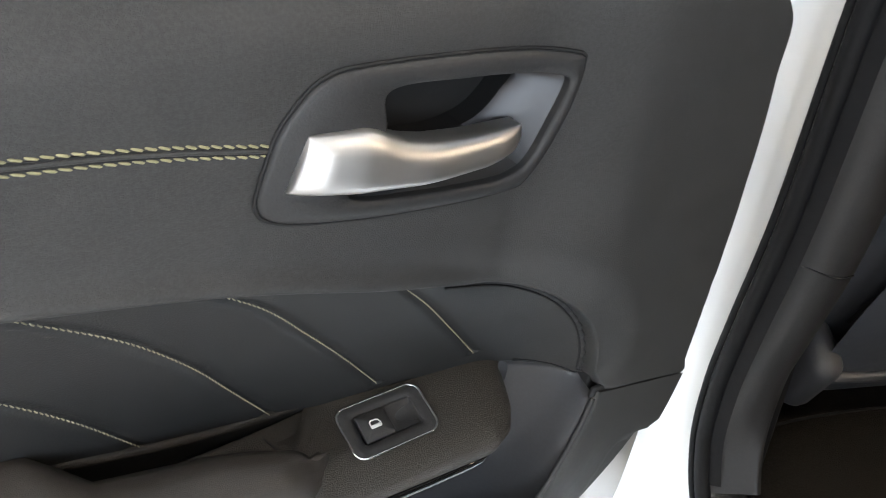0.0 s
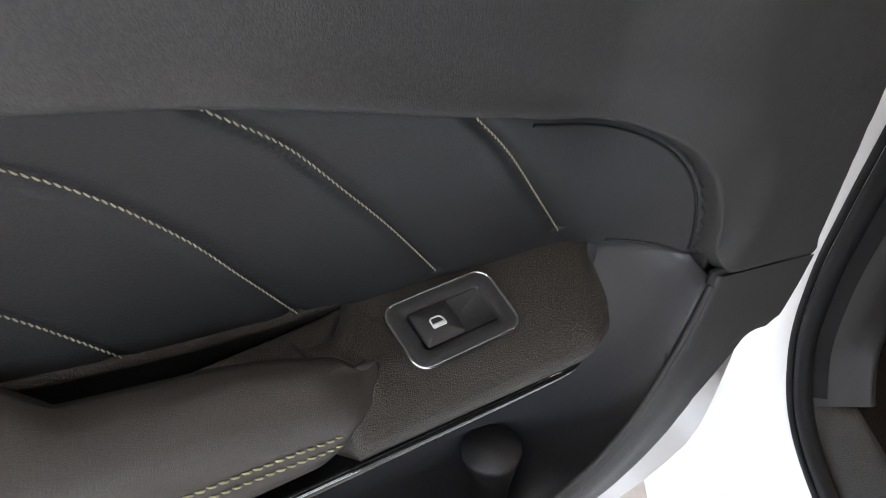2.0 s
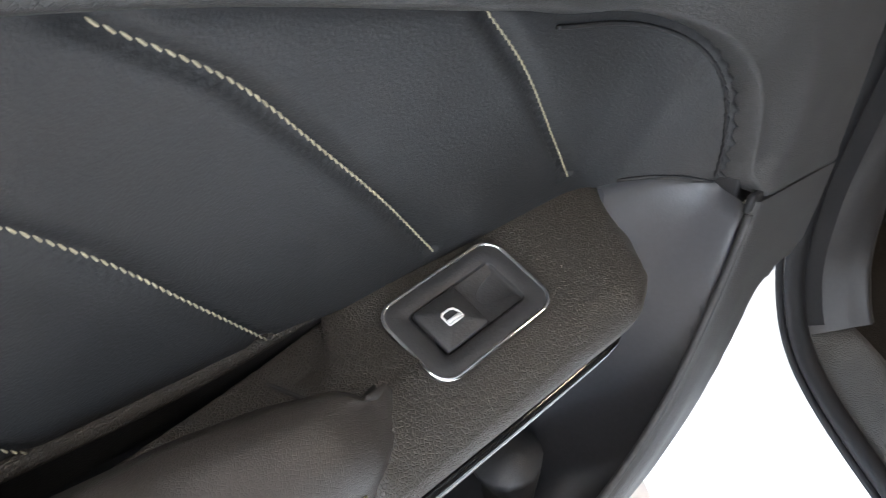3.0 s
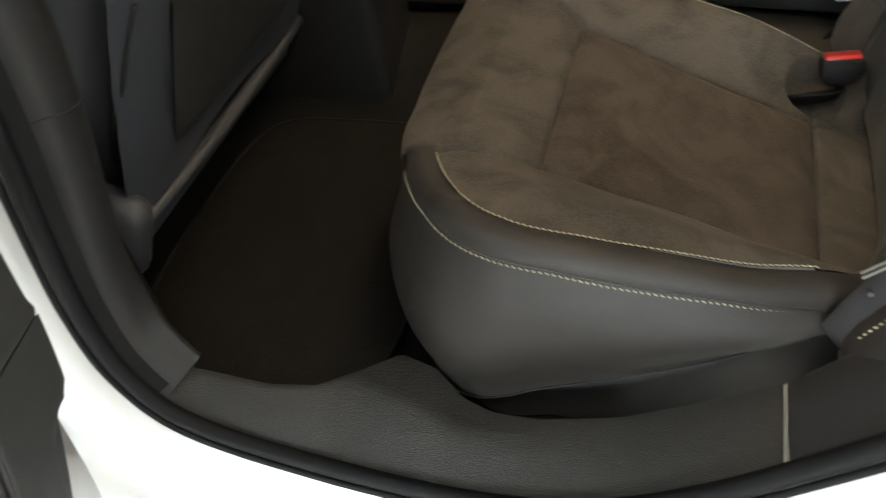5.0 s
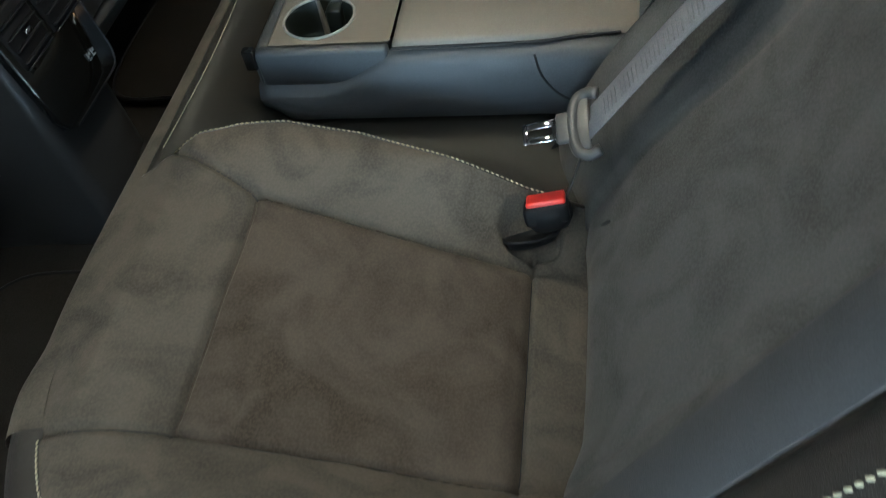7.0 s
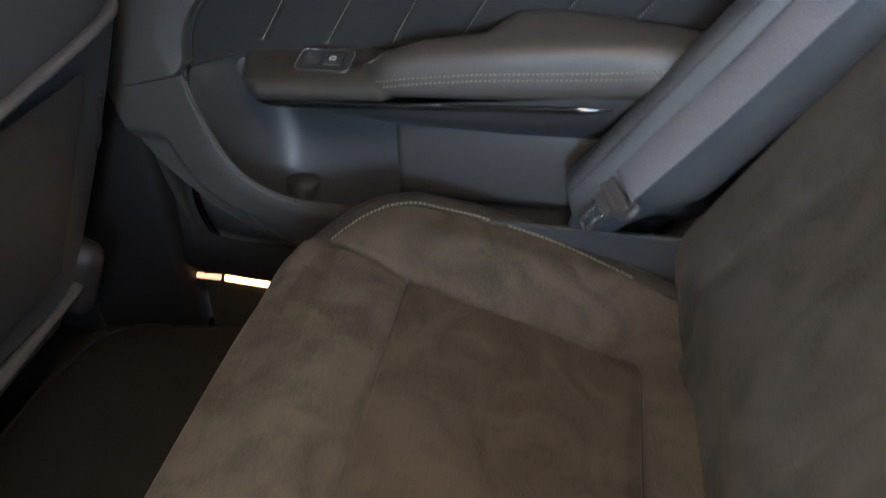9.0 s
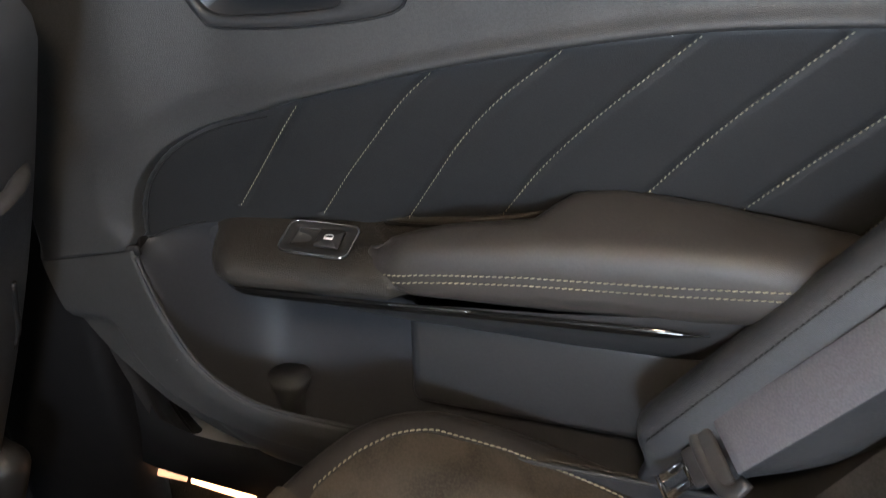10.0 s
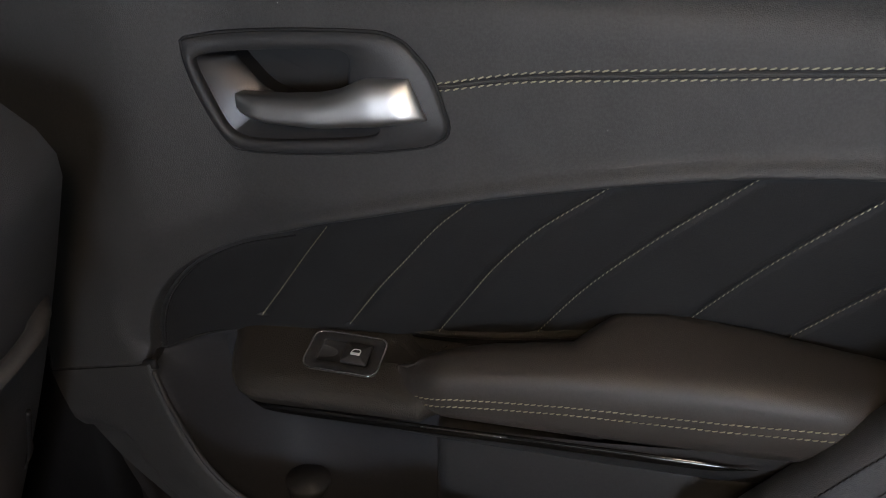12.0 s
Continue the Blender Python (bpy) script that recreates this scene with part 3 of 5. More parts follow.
        pts = [(yb, zb - 0.002), (yb, hump - 0.008), (yb - 0.004, hump - 0.002), (yb - 0.012, hump), ((yb + yf) / 2, (hump * .45 + zc * .55) + 0.004), (yf + 0.016, zc + 0.004), (yf + 0.007, zc - 0.001), (yf + 0.002, zc - 0.009), (yf, m), (yf + 0.001, zb + 0.004), (yf + 0.004, zb - 0.001), (yf + 0.012, zb - 0.004)]
        q = math.sqrt(1 - (1 - min(1.0, (x - 0.0190) / 0.034)) ** 2)
        ky, kz = 0.30 + 0.70 * q, 0.55 + 0.45 * q
        pts = [(yb + (a - yb) * ky, zb + (b - zb) * kz) for a, b in pts]
        close = 0.35 * ease((t - 0.92) / 0.08) ** 1.5
        pts = [(a + (0.748 - a) * close * 0.6, b + (m - b) * close) for a, b in pts]
        sm = spline(pts, 26, True)
        return [(x, a, b) for a, b in sm]
    xs = np.concatenate([np.linspace(0.021, 0.07, 20), np.linspace(0.076, 0.456, 54)])
    add("arm_pad", loft([pad(x) for x in xs]), PAD, "padded leather arm pad with double stitching")
    for dz in (0.0, -0.0075):
        path = []
        for x in np.linspace(0.042 if s > 0 else 0.056, 0.412, 106):
            ring = np.array(pad(x))
            z = table(x, (0.03, 0.7795), (0.05, 0.784), (0.075, 0.790), (0.11, 0.795), (0.17, 0.802), (0.29, 0.811), (0.38, 0.820), (0.43, 0.824)) + dz
            f = ring[ring[:, 1] < ring[:, 1].mean()]
            y = np.interp(z, *zip(*sorted((q[2], q[1]) for q in f)))
            path.append((x, y - 0.0003, z))
        add("stitching", threads(path, (0, -1, 0.15), 0.0054, 0.0007 if s < 0 else 0.0006, 0.0003, 0.2, 0.9 if s < 0 else 0.8), PALE if s > 0 else THREAD)
    # pull cup behind the pad
    add("pull_cup", sheet(lambda u, v: (0.006 + 0.200 * u, 0.728 + 0.050 * v, 0.7965 + 0.028 * u - 0.040 * ease((v - (1.0 - 0.62 * u ** 0.6)) / 0.16)), 60, 40), GRAINED)
    add("cup_seam", tube([(0.052 + 0.006 * t, 0.738 + 0.018 * t, 0.8035) for t in np.linspace(0, 1, 8)], 0.0010, (0, 0, 1), 6), SEAM_SHADE)
    add("pull_edge", tube([(0.006 + 0.189 * t, 0.7705 + 0.0035 * t, 0.8045 + 0.028 * t - 0.006 * math.sin(math.pi * t)) for t in np.linspace(0, 1, 24)], [0.0014 + 0.0018 * ease(t / 0.3) for t in np.linspace(0, 1, 24)], (0, 0, 1), 10, 1.3), GRAINED)

    # face under the pad with the gloss strip
    def face(u, v):
        x = -0.138 + 0.62 * u
        z1 = table(x, (-0.138, 0.750), (-0.10, 0.750), (0.05, 0.757), (0.20, 0.770), (0.45, 0.80))
        z0 = table(x, (-0.125, 0.728), (0.05, 0.708), (0.20, 0.705), (0.45, 0.71))
        y1 = table(x, (-0.138, 0.738), (-0.118, 0.708), (-0.10, 0.700), (0.30, 0.703), (0.48, 0.725))
        return x, y1 + 0.052 * v ** 1.8 + 0.002, z1 * (1 - v) + z0 * v
    add("armrest_skirt", sheet(face, 60, 12), PLASTIC)
    c = spline([(-0.125, 0.7505), (-0.05, 0.7530), (0.05, 0.758), (0.12, 0.762), (0.22, 0.767), (0.322, 0.772)], 50)
    add("gloss_strip", tube([(x, face((x + 0.138) / 0.62, 0)[1] - 0.001, z - 0.004) for x, z in c], [0.0045 * ease(min(i, 49 - i) / 6 + .15) for i in range(50)], (0, -1, 0), 10, 0.5), GLOSS, "gloss black trim strip")
    # short chrome line put in for the glint on the gloss strip
    c = spline([(0.05, 0.7605), (0.09, 0.7630), (0.125, 0.765)], 12)
    add("strip_glint", tube([(x, face((x + 0.138) / 0.62, 0)[1] - 0.0035, z - 0.003) for x, z in c], 0.0009, (0, -1, 0), 6), CHROME)

    # painted shell behind the trim
    prof = spline([(-0.335, 0.50), (-0.345, 0.62), (-0.345, 0.78), (-0.332, 0.95), (-0.315, 1.10), (-0.27, 1.14), (0.10, 1.155), (0.66, 1.155), (0.72, 1.05), (0.70, 0.85), (0.55, 0.62), (0.42, 0.48), (0.10, 0.44), (-0.20, 0.45), (-0.30, 0.465)], 120, True)
    cen = prof.mean(0)
    shell = []
    for off, y in ((-0.06, 0.745), (0.0, 0.735), (0.0, 0.775), (0.006, 0.785), (0.010, 0.792), (0.012, 0.84), (0.030, 0.850), (0.034, 0.862), (0.028, 0.868)):
        d = prof - cen
        d = d / np.linalg.norm(d, axis=1)[:, None]
        q = prof + d * off
        shell.append([(x, y, z) for x, z in q])
    geo = loft(shell)
    add("door_shell", (geo[0], [f for f in geo[1] if not (len(f) > 4 and min(f) == 0)]), PAINT, "white painted door shell")
    if s < 0:
        return
    # black strip added to cover the white edge of the shell
    strip = [[(x, y - 0.004, z) for x, z in prof + d * off] for off, y in ((-0.075, 0.748), (-0.06, 0.743), (0.0, 0.733), (0.003, 0.738), (0.003, 0.76))]
    geo = loft(strip, False)
    add("edge_strip", (geo[0], [f for f in geo[1] if all(prof[i % 120][1] < 1.2 for i in f)]), RUBBER, "black strip added over the edge of the door shell")


right_door = thing("rear_door", "closed rear car door with black quilted trim and silver handle", "car door", "rear doors")
build_door(1, right_door)
right_door.matrix_world = Matrix(((0.99819, 0.06008, 0.00265, -0.04550), (-0.06013, 0.99729, 0.04239, -0.00845), (-0.00010, -0.04247, 0.99910, 0.01479), (0.00000, 0.00000, 0.00000, 1.00000)))
left_door = thing("rear_door", "open rear car door with black trim, yellow stitching and silver handle", "car door", "rear doors")
build_door(-1, left_door)
left_door.matrix_world = Matrix(((0.45180, 0.89175, 0.02552, 0.56698), (-0.89028, 0.44884, 0.07714, -0.97524), (0.05733, -0.05757, 0.99669, -0.04933), (0.00000, 0.00000, 0.00000, 1.00000)))

# ---- rear bench ----
OUT = [(0.50, 0.670), (0.386, 0.690), (0.30, 0.716), (0.20, 0.731), (0.12, 0.736), (0.075, 0.731), (0.035, 0.711), (0.0, 0.674), (-0.028, 0.625), (-0.048, 0.565), (-0.059, 0.49), (-0.062, 0.42), (-0.062, 0.34), (-0.060, 0.24), (-0.058, 0.12), (-0.058, 0.0)]
OUTER = spline(OUT, 240)


def edge_normals(c):
    d = np.gradient(c, axis=0)
    n = np.stack([d[:, 1], -d[:, 0]], 1)
    return n / np.linalg.norm(n, axis=1)[:, None]


NORM = edge_normals(OUTER)
if np.dot(NORM[0], (0, -1)) < 0:
    NORM = -NORM


def row_low(x, w):
    return table(x, (-0.06, 0.580), (-0.03, 0.594), (0.01, 0.606), (0.04, 0.603), (0.08, 0.600), (0.14, 0.592), (0.19, 0.580), (0.283, 0.561), (0.332, 0.546), (0.386, 0.528), (0.5, 0.50))


def row_high(x, w):
    return table(x, (-0.06, 0.606), (-0.02, 0.608), (0.005, 0.612), (0.03, 0.618), (0.083, 0.615), (0.114, 0.609), (0.16, 0.602), (0.21, 0.592), (0.258, 0.580), (0.31, 0.565), (0.352, 0.555), (0.40, 0.542), (0.5, 0.52))


def pan_z(x):
    return table(x, (-0.06, 0.606), (-0.02, 0.608), (0.02, 0.613), (0.06, 0.603), (0.10, 0.581), (0.378, 0.478), (0.45, 0.455))


def cushion_z(x, w):
    """Height of the cushion at x and at w from the car's middle."""
    zi = table(x, (-0.06, 0.606), (-0.02, 0.610), (0.03, 0.624), (0.15, 0.600), (0.376, 0.545), (0.45, 0.53))
    p = pan_z(x)
    z = p + (row_high(x, w) - p) * ease((w - 0.565) / 0.10) + (zi - p) * ease((0.340 - w) / 0.085)
    lane = ease((x - 0.09) / 0.02) * ease((0.40 - x) / 0.02)
    lo_w, hi_w = 0.314 + 0.10 * (x - 0.1), 0.588
    z -= 0.0085 * lane * (math.exp(-((w - hi_w) / 0.0030) ** 2) + math.exp(-((w - lo_w) / 0.0030) ** 2))
    across = ease((w - 0.30) / 0.02) * ease((0.60 - w) / 0.02)
    z -= 0.0085 * across * (math.exp(-((x - 0.099) / 0.0030) ** 2) + math.exp(-((x - 0.378) / 0.0030) ** 2))
    if 0.099 < x < 0.378 and lo_w < w < hi_w:
        z += 0.005 * ease(min(x - 0.099, 0.378 - x, w - lo_w, hi_w - w) / 0.02)
    if x < 0.11:
        cut = ease((0.11 - x) / 0.01)
        z -= 0.0070 * cut * (math.exp(-((w - (0.588 + 0.18 * (0.099 - x))) / 0.004) ** 2) + math.exp(-((w - (0.314 - 0.45 * (0.099 - x))) / 0.004) ** 2))
    r = math.hypot((x - 0.378) / 0.035, (w - 0.306) / 0.026)
    z -= 0.022 * ease((1.0 - r) / 0.22)
    return z + 0.003 * noise.noise((x * 14, w * 14, 3))


def in_edge(x):
    return table(x, (-0.06, 0.335), (-0.028, 0.302), (0.0, 0.277), (0.03, 0.254), (0.07, 0.236), (0.12, 0.228), (0.2, 0.234), (0.30, 0.257), (0.376, 0.278), (0.46, 0.29))



def out_edge(x):
    c = OUTER + NORM * 0.034
    m = c[:170]
    return np.interp(x, m[::-1, 0], m[::-1, 1])


SPLIT = int(np.argmin(np.abs(OUTER[:, 1] - 0.612) + 10 * (OUTER[:, 0] > 0)))
bench = thing("rear_seat", "dark suede and leather rear bench with folded-down armrest", "car seat")


def inboard(geo):
    """The far cushion is the wider one: its inner half lies further in."""
    return [(x, w - 0.105 * ease((0.50 - w) / 0.22) * ease(w / 0.2), z) for x, w, z in geo[0]], geo[1]


def build_cushion(s):
    def add(name, geo, mat, label=""):
        return part(name, side_of(inboard(geo) if s > 0 else geo, s), mat, bench, label)

    def top(u, v):
        x = -0.0275 + 0.49 * u ** 1.1
        a, b = in_edge(x), out_edge(x)
        w = a + (b - a) * v
        return x, w, cushion_z(x, w)
    V, F = sheet(top, 190, 180)
    pan, rest = [], []
    for f in F:
        x, w = np.mean([V[i][0] for i in f]), np.mean([V[i][1] for i in f])
        (pan if 0.099 < x < 0.378 and 0.314 + 0.1 * (x - .1) < w < 0.588 else rest).append(f)

    def only(fs):
        used = sorted({i for f in fs for i in f})
        at = {k: j for j, k in enumerate(used)}
        return [V[k] for k in used], [tuple(at[i] for i in f) for f in fs]
    add("seat_surround", only(rest), SUEDE, "dark grey suede surround")
    add("seat_panel", only(pan), SUEDE_PAN, "brown-grey suede centre panel")

    def band(lo, hi, fn, n, m):
        idx = np.linspace(lo, hi, n + 1)
        V, F = [], []
        for q in idx:
            i = int(round(q))
            c, nn = OUTER[i], NORM[i]
            for j in range(m + 1):
                ins, z = fn(c[0], c[1], j / m)
                p = c + nn * ins
                V.append((p[0], p[1], z))
        F = [(i * (m + 1) + j, i * (m + 1) + j + 1, (i + 1) * (m + 1) + j + 1, (i + 1) * (m + 1) + j) for i in range(n) for j in range(m)]
        return V, F

    def bottom(x):
        return table(x, (-0.06, 0.38), (-0.02, 0.372), (0.03, 0.366), (0.088, 0.392), (0.162, 0.420), (0.258, 0.454), (0.333, 0.482), (0.375, 0.512), (0.42, 0.53))

    def roll(x, w, t):
        a, zt = row_low(x, w), row_high(x, w)
        ang = t * math.pi / 2
        return 0.034 * (1 - math.cos(ang)), a + (zt - a) * math.sin(ang) + 0.008 * math.sin(math.pi * t)

    def skirt(x, w, t):
        a, b = row_low(x, w), bottom(x)
        return 0.012 * t ** 2 - 0.017 * math.sin(math.pi * min(1, t * 1.1)) - 0.030 * ease((0.13 - x) / 0.13) * ease(t / 0.75), a + (b - a) * t

    add("side_band", band(0, SPLIT + 2, roll, SPLIT, 12), SEAT_LEATHER, "black leather band between two stitched rows")
    add("skirt", band(0, SPLIT + 2, skirt, SPLIT, 16), SEAT_LEATHER, "black leather side skirt")
    add("front_roll", band(SPLIT, 239, lambda x, w, t: (roll(x, w, t)[0] - 0.003 * (1 - t) * ease((w - 0.5) / 0.08), roll(x, w, t)[1] - 0.008 * math.sin(math.pi * t) * (1 - ease((w - 0.5) / 0.08)) + 0.003 * ease((w - 0.5) / 0.08)), 113, 12), SUEDE)
    add("front_face", band(SPLIT, 239, lambda x, w, t: (-0.003 + 0.05 * t, row_low(x, w) * (1 - t) + 0.35 * t), 113, 10), SUEDE)
    add("base", band(0, 239, lambda x, w, t: (0.012 - 0.030 * ease((0.13 - x) / 0.13) + 0.012 * math.sin(math.pi * t) + 0.03 * t, (bottom(x) - 0.002) * (1 - t) + 0.31 * t), 200, 6), PLASTIC)

    def row(inset, zfn, lo, hi, up, **k):
        p = [(*(OUTER[i] + NORM[i] * inset), zfn(*OUTER[i])) for i in range(lo, hi)]
        return threads(p, up, **k)
    add("stitching", row(-0.0008, lambda x, w: row_low(x, w) - 0.003, 30, SPLIT, (0, 1, 0.35), step=0.0058, r=0.0009, slant=0.35), PALE)
    p = [(*(OUTER[i] + NORM[i] * 0.0335), max(cushion_z(*(OUTER[i] + NORM[i] * 0.0345)), row_high(*OUTER[i])) + 0.0022) for i in range(26, SPLIT - 2)]
    add("stitching", threads(p, (0, 0.3, 1), step=0.0058, r=0.0008, slant=0.25, fill=0.85), PALE)
    p = [(*(OUTER[i] + NORM[i] * 0.001), row_low(*OUTER[i]) + 0.0015) for i in range(10, SPLIT)]
    add("piping", tube(p, 0.0018, (0, 0, 1), 8), SEAT_LEATHER)
    p = [(*(OUTER[i] + NORM[i] * (0.0115 - 0.030 * ease((0.13 - OUTER[i][0]) / 0.13))), bottom(OUTER[i][0]) - 0.001) for i in range(0, SPLIT)]
    add("base_seam", tube(p, 0.0013, (0, 0, 1), 6), SEAM_SHADE)
    corner = lambda k, t: (0.099 - 0.118 * t, (0.588 + 0.18 * 0.118 * t) if k else (0.314 - 0.45 * 0.118 * t))
    side = lambda k, t: (0.101 + 0.276 * t, 0.588 if k else 0.314 + 0.10 * (0.001 + 0.276 * t))
    end = lambda k, t: (0.378 if k else 0.099, 0.316 + 0.028 * k + (0.270 - 0.028 * k) * t)
    for line in (corner, side, end):
        for k in (0, 1):
            p = [line(k, t) for t in np.linspace(0, 1, 40)]
            add("panel_seam", tube([(x, w, cushion_z(x, w) + 0.0002) for x, w in p], 0.0009, (0, 0, 1), 6), SEAM_SHADE)
    # inner edge
    path = [(x, in_edge(x), cushion_z(x, in_edge(x)) - 0.001) for x in np.linspace(-0.026, 0.40, 60)]
    add("inner_edge", sheet(lambda u, v: (-0.0275 + 0.48 * u, in_edge(-0.0275 + 0.48 * u) - 0.018 * math.sin(v * math.pi / 2), cushion_z(-0.0275 + 0.48 * u, in_edge(-0.0275 + 0.48 * u)) - 0.035 * (1 - math.cos(v * math.pi / 2))), 80, 8), SEAT_LEATHER)
    add("stitching", threads([(x, y - 0.003, z + 0.0005) for x, y, z in path[4:]], (0, -0.3, 1), 0.0056, 0.0009, 0.0006, 0.35), PALE)


for s in (1, -1):
    build_cushion(s)


def centre_z(x, y):
    """The middle of the bench, sunk under the armrest."""
    z = table(x, (-0.058, 0.575), (-0.04, 0.600), (-0.012, 0.612), (0.03, 0.606), (0.45, 0.48), (0.60, 0.47))
    return z - 0.080 * ease((x + 0.008) / 0.062) * (1 - ease((x - 0.05) / 0.45)) * ease((in_edge(x) - abs(y)) / 0.085)


def centre_point(u, v):
    x = -0.058 + 0.65 * u
    near, far = -in_edge(x) - 0.004, in_edge(x) - 0.096
    y = near + (far - near) * v
    return x, y, centre_z(x, y)


part("centre_cushion", sheet(centre_point, 96, 48), CENTRE, bench, "dark olive leather centre cushion")
part("stitching", threads([(-0.014 + 0.006 * math.sin(math.pi * (y + 0.262) / 0.33), y, 0.6125) for y in np.linspace(-0.262, 0.075, 44)], (0, 0, 1), 0.0056, 0.0008), PALE, bench)

# ---- backrest ----
def back_x(z):
    return 0.437 + 0.62 * (z - 0.50)


for s in (-1, 1):

    def face(u, v):
        z = 0.44 + 0.72 * v
        w = 0.165 + 0.52 * u
        x = back_x(z) - (0.07 * ease((v - 0.05) / 0.2) if s > 0 else 0) + 0.015 * math.cos((u - 0.5) * math.pi) - 0.02 * ease((u - 0.72) / 0.2) - 0.02 * ease((0.22 - u) / 0.2)
        x += 0.030 * (1 - ease(v / 0.06)) - (0.024 * ease((v - 0.03) / 0.10) * (1 - ease((v - 0.22) / 0.20)) if s < 0 else 0)
        for c, wd in ((0.86 - 0.16 * v, 0.010), (0.27 + 0.05 * v, 0.010)):
            x += 0.007 * math.exp(-((u - c) / wd) ** 2)
        return x + 0.002 * noise.noise((w * 9, z * 9, 1)), w * 1.0, z
    rest = part("backrest", side_of(sheet(face, 70, 90), s), SUEDE_BACK, bench, "dark grey suede backrest with leather outer bolster")
    part("inner_side", side_of(sheet(lambda u, v: (back_x(0.44 + 0.72 * v) - (0.035 if s < 0 else 0.110) + (0.14 if s < 0 else 0.21) * u, 0.166 - 0.012 * math.sin(math.pi * min(1, u * 4) / 2), 0.44 + 0.72 * v), 12, 30), s), LEATHER, rest)
    # outer bolster
    x0, z0, slope, wc, hw_, deep = (0.355, 0.50, 0.59, 0.738, 0.042, 0.055) if s < 0 else (0.252, 0.640, 0.74, 0.700, 0.030, 0.085)
    rings = []
    for t in np.linspace(0, 1, 40):
        z = (0.475 if s < 0 else 0.60) + 0.60 * t
        x = x0 + slope * (z - z0)
        k = 0.35 + 0.65 * ease(t / 0.12)
        rings.append([(x + deep - deep * k * abs(ca) ** 0.7 * (1 if ca > 0 else -1), wc + hw_ * k * abs(sa) ** 0.7 * (1 if sa > 0 else -1), z) for ca, sa in ((math.cos(a), math.sin(a)) for a in np.linspace(0, 2 * math.pi, 24, endpoint=False))])
    # near bolster in the warm copy, far one in the cool copy of the leather
    part("bolster", side_of(loft(rings), s), SEAT_LEATHER if s < 0 else LEATHER, rest, "black leather outer bolster with stitching")
    p = [(x0 + slope * (z - z0) + 0.0005 + (0.012 if s > 0 else 0), wc - (0.022 if s > 0 else 0), z) for z in np.linspace(0.553 if s < 0 else 0.66, 1.07, 60)]
    # far row near-black: the shadow it lies in is put into the thread colour
    part("stitching", side_of(threads(p, (-1, 0, 0.3), 0.0056, 0.0010 if s < 0 else 0.0006, 0.0004, 0.3, 0.9), s), PALE if s < 0 else SEAM_SHADE, rest)
    if s < 0:
        hole = thing("seat_anchor_hole", "small black anchor eyelet in the seat fold", "fitting")
        part("eyelet", side_of(tube([(back_x(0.557) + 0.004 - 0.012 * math.cos(a) * .4, 0.568 + 0.005 * math.cos(a), 0.569 + 0.008 * math.sin(a)) for a in np.linspace(0, 2 * math.pi, 14, endpoint=False)], 0.0022, (-1, 0, 0.5), 6, loop=True), s), GLOSS, hole)
        part("slit", tube([(0.4500, -0.363, 0.566), (0.4560, -0.370, 0.577), (0.4620, -0.378, 0.590)], 0.0016, (-1, 0, 0.5), 6), SEAM_SHADE, rest)

# ---- centre armrest with cup holders ----
TILT = pose(0.060, -0.010, 0.622, 0, 3.6, 0)
CUPS = [(0.062, -0.040), (0.070, 0.046)]


def arm_top(u, v):
    """Top of the front block, sunk at the two cups."""
    x, y = 0.003 + 0.155 * u, -0.094 + 0.188 * v
    d = 0.0
    for cx, cy in CUPS:
        d = max(d, ease((0.0435 - math.hypot(x - cx, y - cy)) / 0.004))
    ang = math.atan2(CUPS[1][1] - CUPS[0][1], CUPS[1][0] - CUPS[0][0])
    mx, my = (CUPS[0][0] + CUPS[1][0]) / 2, (CUPS[0][1] + CUPS[1][1]) / 2
    a = (x - mx) * math.cos(ang) + (y - my) * math.sin(ang)
    b = -(x - mx) * math.sin(ang) + (y - my) * math.cos(ang)
    d = max(d, ease((0.040 - abs(a)) / 0.004) * ease((0.017 - abs(b)) / 0.004))
    edge = 0.006 * (1 - ease(min(u, 1) / 0.05))
    return Vector((x, y, 0.001 - 0.058 * d - edge))


V, F = sheet(lambda u, v: tuple(TILT @ arm_top(u, v)), 150, 210)
arm = part("armrest", (V, F), ARMTOP, bench, "folded-down armrest with two cup holders")
for k, (cx, cy) in enumerate(CUPS):
    ox, oy = CUPS[1 - k]
    to = math.atan2(oy - cy, ox - cx)
    turn = np.linspace(to + radians(25), to + radians(335), 60)
    wall = [[tuple(TILT @ Vector((cx + r * math.cos(a), cy + r * math.sin(a), z))) for a in turn] for r, z in ((0.0428, 0.0005), (0.0405, -0.004), (0.0395, -0.030), (0.0385, -0.0555), (0.0, -0.0555))]
    cup = part("cup_holder", ([p for row in wall for p in row], [(i * 60 + j, i * 60 + j + 1, (i + 1) * 60 + j + 1, (i + 1) * 60 + j) for i in range(4) for j in range(59)]), WELL, arm, "dark rubber-lined cup holder")
    part("cup_rim", tube([tuple(TILT @ Vector((cx + 0.0437 * math.cos(a), cy + 0.0437 * math.sin(a), 0.0014))) for a in turn], 0.0019, (0, 0, 1), 8), RIM_GREY, cup)
rings = []
